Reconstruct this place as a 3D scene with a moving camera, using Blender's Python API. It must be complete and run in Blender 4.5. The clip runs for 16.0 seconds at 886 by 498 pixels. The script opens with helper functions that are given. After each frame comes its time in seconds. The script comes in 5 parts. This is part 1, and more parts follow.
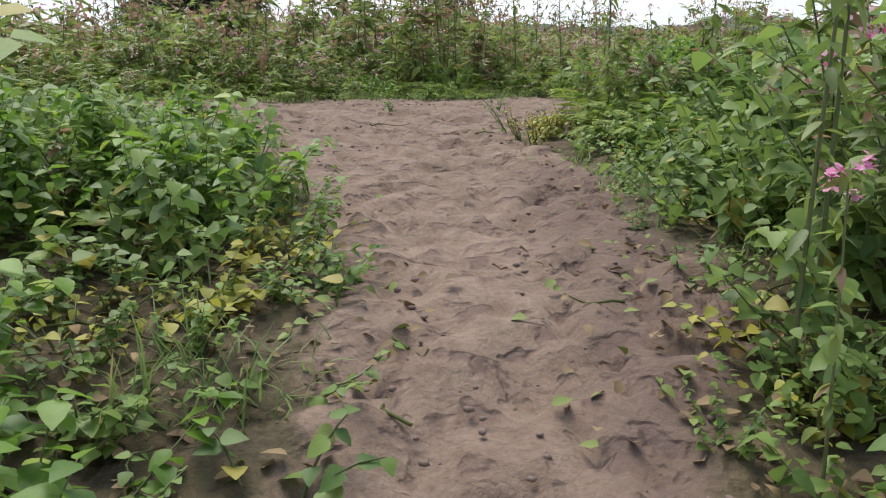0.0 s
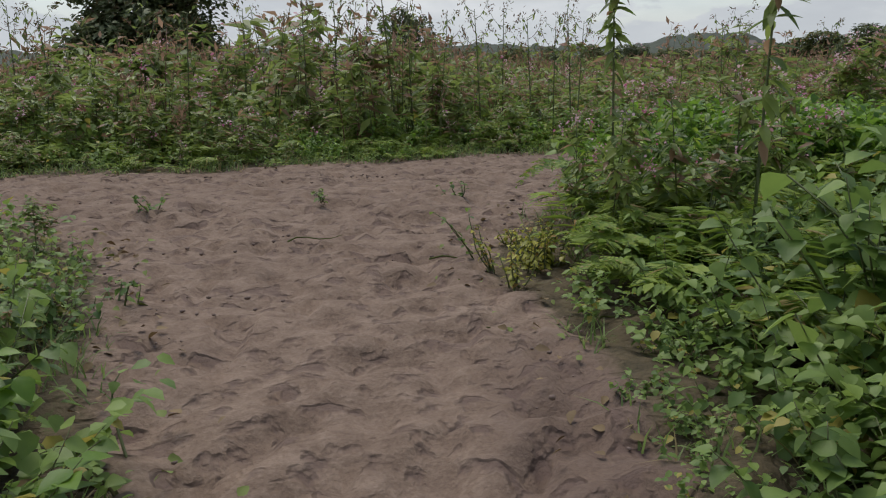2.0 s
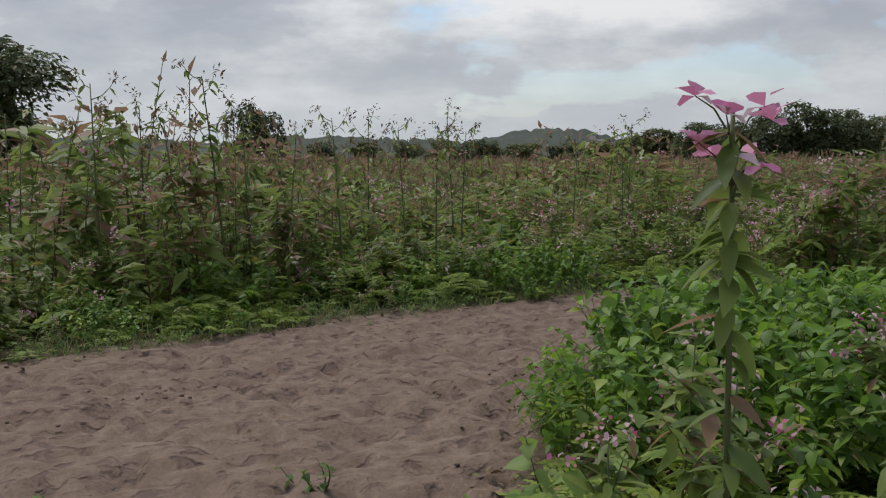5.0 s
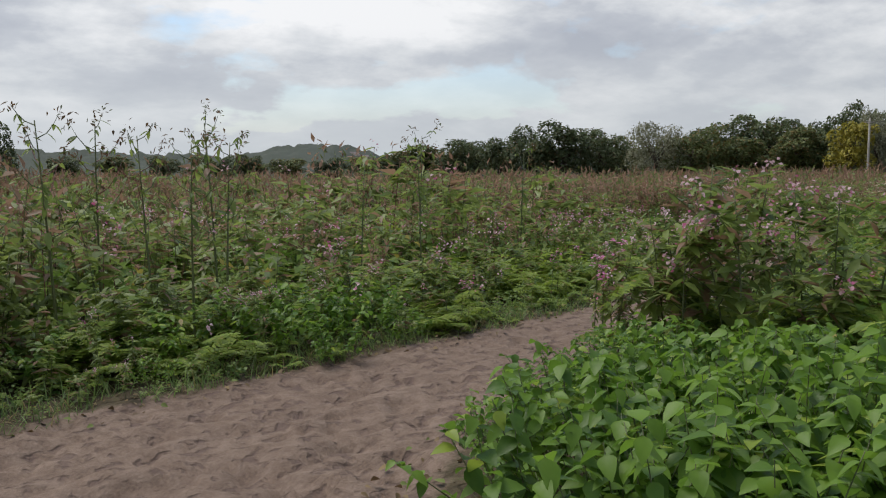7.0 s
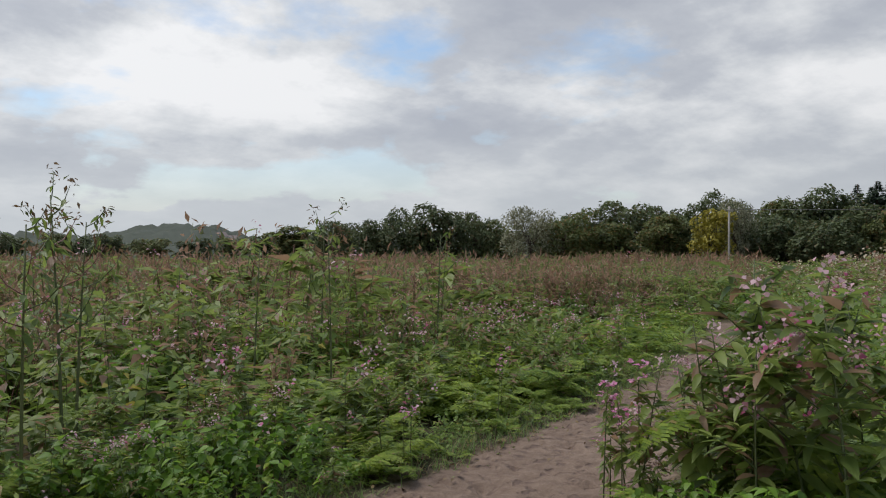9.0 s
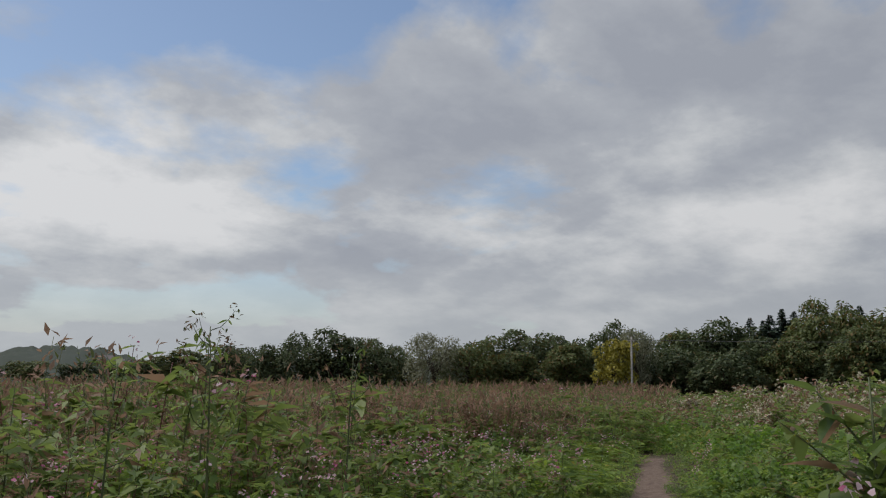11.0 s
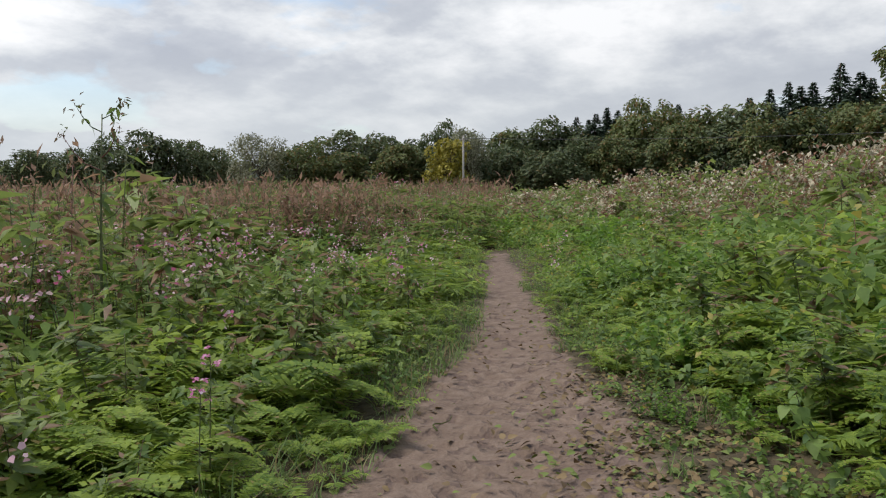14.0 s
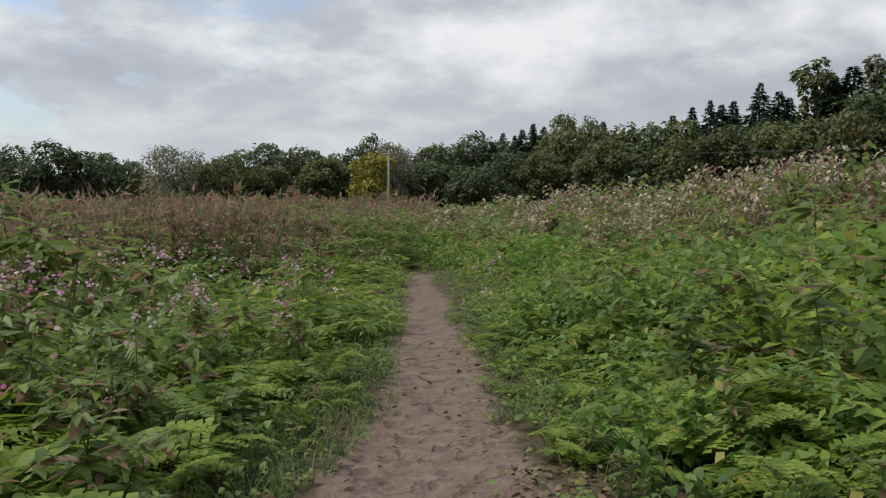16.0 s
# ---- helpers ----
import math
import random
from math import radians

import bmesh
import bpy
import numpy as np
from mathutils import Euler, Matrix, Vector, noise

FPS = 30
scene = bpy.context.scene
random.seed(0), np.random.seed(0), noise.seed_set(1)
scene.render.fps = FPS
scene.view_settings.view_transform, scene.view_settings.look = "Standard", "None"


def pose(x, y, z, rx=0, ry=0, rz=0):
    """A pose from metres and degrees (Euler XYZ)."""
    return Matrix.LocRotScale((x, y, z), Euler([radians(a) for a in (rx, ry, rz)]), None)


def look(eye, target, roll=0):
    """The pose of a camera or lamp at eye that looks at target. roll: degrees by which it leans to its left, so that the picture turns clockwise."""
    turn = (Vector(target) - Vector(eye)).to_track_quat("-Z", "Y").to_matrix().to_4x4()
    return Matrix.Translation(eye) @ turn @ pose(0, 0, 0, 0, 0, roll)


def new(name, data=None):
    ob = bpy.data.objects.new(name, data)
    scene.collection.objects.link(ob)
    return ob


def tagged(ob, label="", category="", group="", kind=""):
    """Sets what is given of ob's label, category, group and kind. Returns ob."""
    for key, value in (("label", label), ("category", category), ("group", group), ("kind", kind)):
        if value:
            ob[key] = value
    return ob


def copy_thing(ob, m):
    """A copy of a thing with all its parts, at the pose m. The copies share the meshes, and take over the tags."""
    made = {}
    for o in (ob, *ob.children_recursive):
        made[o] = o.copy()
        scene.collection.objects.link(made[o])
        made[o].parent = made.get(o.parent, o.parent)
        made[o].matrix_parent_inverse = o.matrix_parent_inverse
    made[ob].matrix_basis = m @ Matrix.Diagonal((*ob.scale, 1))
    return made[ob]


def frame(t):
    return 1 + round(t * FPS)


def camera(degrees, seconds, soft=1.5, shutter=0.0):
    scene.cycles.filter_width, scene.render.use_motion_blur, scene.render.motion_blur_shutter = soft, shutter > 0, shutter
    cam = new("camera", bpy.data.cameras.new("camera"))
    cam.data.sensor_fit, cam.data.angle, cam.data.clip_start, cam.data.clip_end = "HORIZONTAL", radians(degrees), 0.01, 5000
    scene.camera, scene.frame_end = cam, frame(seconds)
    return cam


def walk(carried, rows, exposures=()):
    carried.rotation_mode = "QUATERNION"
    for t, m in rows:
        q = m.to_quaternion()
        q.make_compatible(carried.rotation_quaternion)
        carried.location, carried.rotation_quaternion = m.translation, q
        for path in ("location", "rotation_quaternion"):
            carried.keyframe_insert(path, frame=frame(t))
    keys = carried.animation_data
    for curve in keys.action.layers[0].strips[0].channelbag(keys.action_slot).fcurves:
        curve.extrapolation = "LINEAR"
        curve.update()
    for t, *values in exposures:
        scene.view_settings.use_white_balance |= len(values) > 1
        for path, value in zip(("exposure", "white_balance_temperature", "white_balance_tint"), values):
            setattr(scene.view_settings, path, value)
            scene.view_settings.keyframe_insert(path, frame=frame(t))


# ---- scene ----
cam = camera(55.0, 16.0, soft=1.15)
METRES, EYE, TILT, LEAN, TURN = 17.0, 1.5, -13.5, 0.0, 0.0
ROWS = [
    (0.0, 0.0, 0.0, 0.0, -0.0, 0.0, 0.0),
    (0.5, 0.0001, 0.028, 0.009, 0.0, 0.33, 0.09),
    (1.0, 0.0021, 0.0514, 0.0228, 0.08, 0.25, 0.12),
    (1.5, 0.005, 0.0792, 0.037, 0.06, 2.05, 0.56),
    (2.0, 0.0082, 0.1134, 0.0504, -2.25, 1.25, 1.24),
    (2.5, 0.0044, 0.1437, 0.0639, -3.97, 3.44, 1.25),
    (3.0, 0.0056, 0.1696, 0.0748, -7.84, 4.02, 2.15),
    (3.5, 0.0076, 0.1989, 0.0871, -9.7, 6.27, 2.67),
    (6.0, 0.0296, 0.3583, 0.1325, -17.54, 7.04, 4.77),
    (6.5, 0.0364, 0.3906, 0.1405, -24.64, 6.98, 5.89),
    (7.0, 0.0495, 0.4209, 0.1479, -27.28, 6.62, 6.59),
    (7.5, 0.0582, 0.4541, 0.1563, -28.97, 6.47, 6.64),
    (8.0, 0.065, 0.4844, 0.1643, -29.35, 6.65, 6.64),
    (8.5, 0.0744, 0.5116, 0.1721, -30.98, 8.47, 6.89),
    (9.0, 0.0806, 0.5378, 0.1805, -35.96, 11.02, 7.86),
    (9.5, 0.0935, 0.5622, 0.1878, -37.61, 14.15, 8.46),
    (12.0, 0.1867, 0.6868, 0.2025, -45.94, 18.41, 10.25),
    (12.5, 0.2102, 0.7069, 0.2032, -47.12, 10.62, 10.43),
    (13.0, 0.234, 0.7231, 0.2042, -48.82, 6.24, 10.44),
    (13.5, 0.2594, 0.7421, 0.2068, -50.94, 4.81, 10.64),
    (14.0, 0.2798, 0.7586, 0.2111, -53.88, 3.61, 11.14),
    (14.5, 0.3034, 0.7739, 0.2153, -57.01, 2.7, 11.47),
    (15.0, 0.327, 0.7887, 0.2181, -57.99, 2.68, 11.43),
    (15.5, 0.3527, 0.8005, 0.2191, -58.3, 3.68, 11.52),
    (16.0, 0.381, 0.8153, 0.2227, -58.89, 3.69, 11.53),
]
walk(cam, [(t, pose(0, 0, EYE, TILT, LEAN, TURN) @ pose(METRES * x, METRES * y, METRES * z, 90 + pitch, roll, yaw)) for t, x, y, z, yaw, pitch, roll in ROWS],
     exposures=[(0, 0.84), (0.5, 0.13), (1.0, -0.18), (1.5, -0.08), (2.5, 0.02), (3.1, -0.08), (4.0, -0.1), (6.0, -0.15), (7.0, 0.05), (8.0, 0.1), (8.5, 0.06), (9.0, 0.0), (10.5, -0.25), (11.8, -0.5), (12.1, -0.45), (12.5, -0.3), (13.0, 0.05), (13.5, 0.25), (14.5, 0.25), (16, 0.05)])

# world, sun and exposure are set right after the walk
def nodes_of(tree):
    tree.nodes.clear()
    def add(kind, inputs=(), **props):
        n = tree.nodes.new(kind)
        for k, v in props.items():
            setattr(n, k, v)
        for k, v in dict(inputs).items():
            if isinstance(v, bpy.types.NodeSocket):
                tree.links.new(v, n.inputs[k])
            else:
                n.inputs[k].default_value = v
        return n
    return add


def ramp(n, stops):
    e = n.color_ramp.elements
    while len(e) < len(stops):
        e.new(0.5)
    for el, (p, c) in zip(e, stops):
        el.position, el.color = p, (*c, 1) if len(c) == 3 else c
    return n


SUN_AZ, SUN_EL = -25.0, 61.0
world = bpy.data.worlds.new("sky")
scene.world = world
world.use_nodes = True
add = nodes_of(world.node_tree)
tc = add("ShaderNodeTexCoord")
sep = add("ShaderNodeSeparateXYZ", {0: tc.outputs["Generated"]})
up = add("ShaderNodeMath", {0: sep.outputs[2], 1: 0.0}, operation="MAXIMUM")
den = add("ShaderNodeMath", {0: up.outputs[0], 1: 0.30}, operation="ADD")
px = add("ShaderNodeMath", {0: sep.outputs[0], 1: den.outputs[0]}, operation="DIVIDE")
py = add("ShaderNodeMath", {0: sep.outputs[1], 1: den.outputs[0]}, operation="DIVIDE")
flat = add("ShaderNodeCombineXYZ", {0: px.outputs[0], 1: py.outputs[0], 2: 3.7})
n_big = add("ShaderNodeTexNoise", {"Vector": flat.outputs[0], "Scale": 1.5, "Detail": 9.0, "Roughness": 0.55, "Distortion": 0.1})
shift = add("ShaderNodeVectorMath", {0: flat.outputs[0], 1: (7.3, 2.1, 0.0)}, operation="ADD")
n_tone = add("ShaderNodeTexNoise", {"Vector": shift.outputs[0], "Scale": 1.7, "Detail": 10.0, "Roughness": 0.58, "Distortion": 0.05})
thin = ramp(add("ShaderNodeValToRGB", {0: sep.outputs[2]}), [(0.30, (0, 0, 0)), (0.60, (0.20, 0.20, 0.20))])
n_cov = add("ShaderNodeMath", {0: n_big.outputs[0], 1: thin.outputs[0]}, operation="SUBTRACT")
cover = ramp(add("ShaderNodeValToRGB", {0: n_cov.outputs[0]}), [(0.335, (0, 0, 0)), (0.43, (1, 1, 1))])
tone = ramp(add("ShaderNodeValToRGB", {0: n_tone.outputs[0]}),
            [(0.38, (0.41, 0.44, 0.505)), (0.48, (0.50, 0.53, 0.585)), (0.55, (0.65, 0.675, 0.71)), (0.64, (0.84, 0.85, 0.87))])
haze = ramp(add("ShaderNodeValToRGB", {0: sep.outputs[2]}), [(0.0, (1, 1, 1)), (0.16, (0, 0, 0))])
low = add("ShaderNodeMix", {0: haze.outputs[0], 6: tone.outputs[0], 7: (0.55, 0.585, 0.615, 1)}, data_type="RGBA")
cover2 = add("ShaderNodeMath", {0: cover.outputs[0], 1: haze.outputs[0]}, operation="MAXIMUM")
sky = add("ShaderNodeTexSky", sky_type="NISHITA", sun_disc=False, sun_elevation=radians(SUN_EL), sun_rotation=radians(SUN_AZ))
bg_sky = add("ShaderNodeBackground", {0: sky.outputs[0], 1: 0.14})
toward = add("ShaderNodeVectorMath", {0: tc.outputs["Generated"], 1: (math.sin(radians(SUN_AZ)) * math.cos(radians(SUN_EL)), math.cos(radians(SUN_AZ)) * math.cos(radians(SUN_EL)), math.sin(radians(SUN_EL)))}, operation="DOT_PRODUCT")
glow = add("ShaderNodeMapRange", {0: toward.outputs["Value"], 1: 0.1, 2: 0.95, 3: 0.95, 4: 1.14})
bg_cloud = add("ShaderNodeBackground", {0: low.outputs[2], 1: glow.outputs[0]})
mix = add("ShaderNodeMixShader", {0: cover2.outputs[0], 1: bg_sky.outputs[0], 2: bg_cloud.outputs[0]})
add("ShaderNodeOutputWorld", {0: mix.outputs[0]})

sun = new("sun", bpy.data.lights.new("sun", "SUN"))
sun.data.energy, sun.data.angle, sun.data.color = 2.25, radians(38), (1.0, 0.955, 0.88)
a, e = radians(SUN_AZ), radians(SUN_EL)
sun.matrix_world = look((0, 0, 60), Vector((0, 0, 60)) - Vector((math.sin(a) * math.cos(e), math.cos(a) * math.cos(e), math.sin(e))))


# ---- materials ----
def leafy(name, dark, light, warm=None, warm_share=0.0, rough=0.5, through_share=0.42, obvar=0.35):
    m = bpy.data.materials.new(name)
    m.use_nodes = True
    add = nodes_of(m.node_tree)
    geo = add("ShaderNodeNewGeometry")
    inf = add("ShaderNodeObjectInfo")
    tcx = add("ShaderNodeTexCoord")
    grain = add("ShaderNodeTexNoise", {"Vector": tcx.outputs["Object"], "Scale": 38.0, "Detail": 3.0})
    patch = add("ShaderNodeTexNoise", {"Vector": geo.outputs["Position"], "Scale": 0.9, "Detail": 3.0})
    s1 = add("ShaderNodeMath", {0: geo.outputs["Random Per Island"], 1: 0.78}, operation="MULTIPLY")
    s2 = add("ShaderNodeMath", {0: inf.outputs["Random"], 1: obvar, 2: s1.outputs[0]}, operation="MULTIPLY_ADD")
    s3 = add("ShaderNodeMath", {0: grain.outputs[0], 1: 0.35, 2: s2.outputs[0]}, operation="MULTIPLY_ADD")
    s4 = add("ShaderNodeMath", {0: patch.outputs[0], 1: 0.7, 2: s3.outputs[0]}, operation="MULTIPLY_ADD")
    s5 = add("ShaderNodeMath", {0: s4.outputs[0], 1: 0.55}, operation="SUBTRACT")
    col = add("ShaderNodeMix", {0: s5.outputs[0], 6: (*dark, 1), 7: (*light, 1)}, data_type="RGBA", clamp_factor=True)
    out = col.outputs[2]
    if warm:
        shuffle = add("ShaderNodeMath", {0: geo.outputs["Random Per Island"], 1: 7.31}, operation="MULTIPLY")
        fr = add("ShaderNodeMath", {0: shuffle.outputs[0]}, operation="FRACT")
        lt = add("ShaderNodeMath", {0: fr.outputs[0], 1: warm_share}, operation="LESS_THAN")
        out = add("ShaderNodeMix", {0: lt.outputs[0], 6: out, 7: (*warm, 1)}, data_type="RGBA").outputs[2]
    bump = add("ShaderNodeBump", {"Height": grain.outputs[0], "Strength": 0.25, "Distance": 0.004})
    pr = add("ShaderNodeBsdfPrincipled", {"Base Color": out, "Roughness": rough, "Normal": bump.outputs[0]})
    pr.inputs["Specular IOR Level"].default_value = 0.36
    tr = add("ShaderNodeBsdfTranslucent", {"Color": out})
    mx = add("ShaderNodeMixShader", {0: through_share, 1: pr.outputs[0], 2: tr.outputs[0]})
    add("ShaderNodeOutputMaterial", {0: mx.outputs[0]})
    return m


M_BALSAM = leafy("balsam_leaf", (0.105, 0.165, 0.042), (0.30, 0.37, 0.092), (0.32, 0.20, 0.12), 0.15, 0.42, 0.5)
M_FERN = leafy("fern_frond", (0.10, 0.18, 0.026), (0.33, 0.42, 0.062), (0.34, 0.27, 0.10), 0.02, 0.55)
M_BUSH = leafy("shrub_leaf", (0.065, 0.145, 0.02), (0.21, 0.35, 0.042), (0.32, 0.42, 0.06), 0.04, 0.42, 0.48)
M_CREEPER = leafy("creeper_leaf", (0.074, 0.142, 0.036), (0.26, 0.365, 0.082), (0.38, 0.33, 0.07), 0.06, 0.5)
M_YELLOWING = leafy("yellowing_leaf", (0.22, 0.25, 0.03), (0.50, 0.46, 0.08), (0.32, 0.20, 0.06), 0.15, 0.5)
M_GRASS = leafy("grass_blade", (0.07, 0.125, 0.03), (0.22, 0.31, 0.09), (0.30, 0.24, 0.11), 0.12, 0.5)
M_DRY = leafy("dry_stalk", (0.11, 0.075, 0.045), (0.25, 0.16, 0.09), (0.12, 0.14, 0.04), 0.3, 0.8)
M_RUST = leafy("seeding_willowherb", (0.21, 0.125, 0.08), (0.42, 0.27, 0.18), (0.17, 0.20, 0.07), 0.25, 0.8)
M_LITTER = leafy("fallen_leaf", (0.10, 0.065, 0.035), (0.27, 0.19, 0.09), (0.16, 0.20, 0.05), 0.3, 0.75, 0.1)
M_PINK = leafy("pink_petal", (0.50, 0.23, 0.29), (0.74, 0.54, 0.57), (0.58, 0.15, 0.29), 0.22, 0.55, 0.35)
M_VIVID = leafy("bright_pink_petal", (0.54, 0.13, 0.31), (0.74, 0.34, 0.50), (0.70, 0.52, 0.60), 0.2, 0.5, 0.35)
M_CREAM = leafy("cream_blossom", (0.42, 0.37, 0.25), (0.68, 0.61, 0.45), (0.30, 0.17, 0.11), 0.32, 0.8, 0.3)
M_STEM = leafy("green_stem", (0.06, 0.09, 0.03), (0.14, 0.15, 0.06), (0.16, 0.06, 0.05), 0.2, 0.5, 0.0)
M_DTREE = leafy("dark_tree_leaf", (0.065, 0.092, 0.040), (0.125, 0.155, 0.062), (0.14, 0.115, 0.045), 0.10, 0.6, 0.3, 0.5)
M_GTREE = leafy("green_tree_leaf", (0.085, 0.12, 0.038), (0.17, 0.195, 0.065), (0.20, 0.14, 0.045), 0.15, 0.6, 0.3, 0.5)
M_YTREE = leafy("yellow_tree_leaf", (0.22, 0.21, 0.03), (0.48, 0.40, 0.06), None, 0, 0.6, 0.3)
M_PTREE = leafy("pale_willow_leaf", (0.12, 0.13, 0.07), (0.30, 0.30, 0.19), None, 0, 0.6, 0.3)
M_CONIFER = leafy("conifer_needles", (0.032, 0.056, 0.034), (0.075, 0.11, 0.062), None, 0, 0.6, 0.1)
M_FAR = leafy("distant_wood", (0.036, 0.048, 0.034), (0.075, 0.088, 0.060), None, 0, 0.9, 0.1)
M_HILL = leafy("hill_cover", (0.03, 0.04, 0.03), (0.05, 0.06, 0.045), None, 0, 0.9, 0.0)
M_BRANCH = leafy("bark", (0.045, 0.035, 0.026), (0.13, 0.10, 0.075), None, 0, 0.9, 0.0)


def plain(name, c1, c2, scale, rough):
    m = bpy.data.materials.new(name)
    m.use_nodes = True
    add = nodes_of(m.node_tree)
    tcx = add("ShaderNodeTexCoord")
    n = add("ShaderNodeTexNoise", {"Vector": tcx.outputs["Object"], "Scale": scale, "Detail": 6.0})
    col = add("ShaderNodeMix", {0: n.outputs[0], 6: (*c1, 1), 7: (*c2, 1)}, data_type="RGBA")
    bump = add("ShaderNodeBump", {"Height": n.outputs[0], "Strength": 0.4, "Distance": 0.01})
    pr = add("ShaderNodeBsdfPrincipled", {"Base Color": col.outputs[2], "Roughness": rough, "Normal": bump.outputs[0]})
    add("ShaderNodeOutputMaterial", {0: pr.outputs[0]})
    return m


M_POLE = plain("weathered_pole", (0.30, 0.27, 0.23), (0.46, 0.43, 0.38), 6, 0.8)
M_WIRE = plain("wire_black", (0.03, 0.03, 0.03), (0.05, 0.05, 0.05), 5, 0.6)
M_STONE = plain("pebble", (0.25, 0.22, 0.20), (0.42, 0.38, 0.35), 30, 0.8)
M_CLOD = plain("soil_clod", (0.11, 0.075, 0.06), (0.20, 0.145, 0.12), 25, 0.95)
M_RENDERED = plain("pale_wall", (0.55, 0.52, 0.48), (0.68, 0.65, 0.60), 2, 0.9)
M_ROOF = plain("slate_roof", (0.16, 0.13, 0.12), (0.26, 0.21, 0.19), 3, 0.8)


def earth():
    m = bpy.data.materials.new("sandy_earth")
    m.use_nodes = True
    add = nodes_of(m.node_tree)
    geo = add("ShaderNodeNewGeometry")
    at = add("ShaderNodeAttribute", attribute_name="bare")
    p = geo.outputs["Position"]
    fine = add("ShaderNodeTexNoise", {"Vector": p, "Scale": 55.0, "Detail": 8.0, "Roughness": 0.65})
    mid = add("ShaderNodeTexNoise", {"Vector": p, "Scale": 8.0, "Detail": 6.0, "Roughness": 0.62})
    big = add("ShaderNodeTexNoise", {"Vector": p, "Scale": 0.7, "Detail": 4.0})
    mm = add("ShaderNodeMath", {0: mid.outputs[0], 1: 0.6}, operation="MULTIPLY")
    mf = add("ShaderNodeMath", {0: fine.outputs[0], 1: 0.4, 2: mm.outputs[0]}, operation="MULTIPLY_ADD")
    sand = ramp(add("ShaderNodeValToRGB", {0: mf.outputs[0]}), [(0.36, (0.108, 0.074, 0.054)), (0.47, (0.193, 0.137, 0.100)), (0.60, (0.29, 0.216, 0.164))])
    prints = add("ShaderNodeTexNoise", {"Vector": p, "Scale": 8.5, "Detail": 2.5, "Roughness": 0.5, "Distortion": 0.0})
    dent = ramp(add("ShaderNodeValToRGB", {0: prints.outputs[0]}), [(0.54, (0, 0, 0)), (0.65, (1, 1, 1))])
    blend = add("ShaderNodeMath", {0: big.outputs[0], 1: 0.9}, operation="MULTIPLY")
    dry = add("ShaderNodeMix", {0: blend.outputs[0], 6: sand.outputs[0], 7: (0.172, 0.120, 0.089, 1)}, data_type="RGBA")
    dp = add("ShaderNodeAttribute", attribute_name="damp")
    dmp = add("ShaderNodeMath", {0: dp.outputs["Fac"], 1: mid.outputs[0]}, operation="MULTIPLY")
    dmp2 = add("ShaderNodeMath", {0: dmp.outputs[0], 1: 1.7, 2: -0.35}, operation="MULTIPLY_ADD", use_clamp=True)
    dry = add("ShaderNodeMix", {0: dmp2.outputs[0], 6: dry.outputs[2], 7: (0.10, 0.068, 0.055, 1)}, data_type="RGBA")
    # shade inside the small print dents, mixed into the earth colour
    dent_shade = add("ShaderNodeMath", {0: dent.outputs[0], 1: 0.6}, operation="MULTIPLY")
    red = add("ShaderNodeMix", {0: dent_shade.outputs[0], 6: dry.outputs[2], 7: (0.11, 0.074, 0.062, 1)}, data_type="RGBA")
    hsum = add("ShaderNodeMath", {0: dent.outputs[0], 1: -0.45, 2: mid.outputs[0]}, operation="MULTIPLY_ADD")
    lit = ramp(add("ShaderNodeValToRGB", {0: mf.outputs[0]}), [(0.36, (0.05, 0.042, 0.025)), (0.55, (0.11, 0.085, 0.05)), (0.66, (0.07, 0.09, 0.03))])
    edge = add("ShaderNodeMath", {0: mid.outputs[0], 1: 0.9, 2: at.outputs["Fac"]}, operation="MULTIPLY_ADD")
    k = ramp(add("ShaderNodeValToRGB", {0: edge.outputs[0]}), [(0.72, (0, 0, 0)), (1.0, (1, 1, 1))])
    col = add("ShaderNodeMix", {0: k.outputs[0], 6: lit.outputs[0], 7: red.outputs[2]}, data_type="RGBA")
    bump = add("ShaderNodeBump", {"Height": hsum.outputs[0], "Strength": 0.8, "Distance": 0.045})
    pr = add("ShaderNodeBsdfPrincipled", {"Base Color": col.outputs[2], "Roughness": 0.95, "Normal": bump.outputs[0]})
    pr.inputs["Specular IOR Level"].default_value = 0.2
    add("ShaderNodeOutputMaterial", {0: pr.outputs[0]})
    return m


M_EARTH = earth()

# ---- plan: the edges of the trodden earth ----
LEFT = [(-0.4, -6), (-0.35, 1.0), (-0.34, 2.1), (-0.4, 3), (-0.7, 4.4), (-1.05, 5.1), (-1.4, 6.3), (-1.7, 7.1), (-2.9, 8.2), (-6, 9.2), (-18, 9.6)]
FAR = [(-18, 12.6), (-4.2, 11.3), (-2.2, 11.6), (-0.9, 12.3), (0.4, 13.0), (2, 13.8), (3.8, 14.45), (5.4, 14.95), (6.9, 15.65), (8.1, 16.15), (9.7, 17.0),
       (11.2, 17.6), (12.05, 18.1), (15.7, 20.4), (20, 22.95), (23.2, 24.9)]
RIGHT = [(23.4, 24.6), (20.2, 22.55), (17.2, 20.6), (15.7, 19.7), (13.1, 17.85), (12.3, 17.45), (10.3, 16.1), (9.75, 15.65), (9.2, 15.2), (8.3, 14.7), (7.4, 14.2), (6.6, 13.75), (5.6, 13.25),
         (4.6, 12.8), (3.6, 12.1), (2.8, 11.3), (1.9, 9.9), (1.1, 8.2), (0.62, 6.9), (0.53, 6.4), (0.72, 5.9), (0.86, 5.3), (0.86, 3.5), (0.95, 3.1), (1.0, 2.5), (0.66, 2.1), (0.5, 1.4), (0.5, -6)]
POLY = np.array(LEFT + FAR + RIGHT, float)


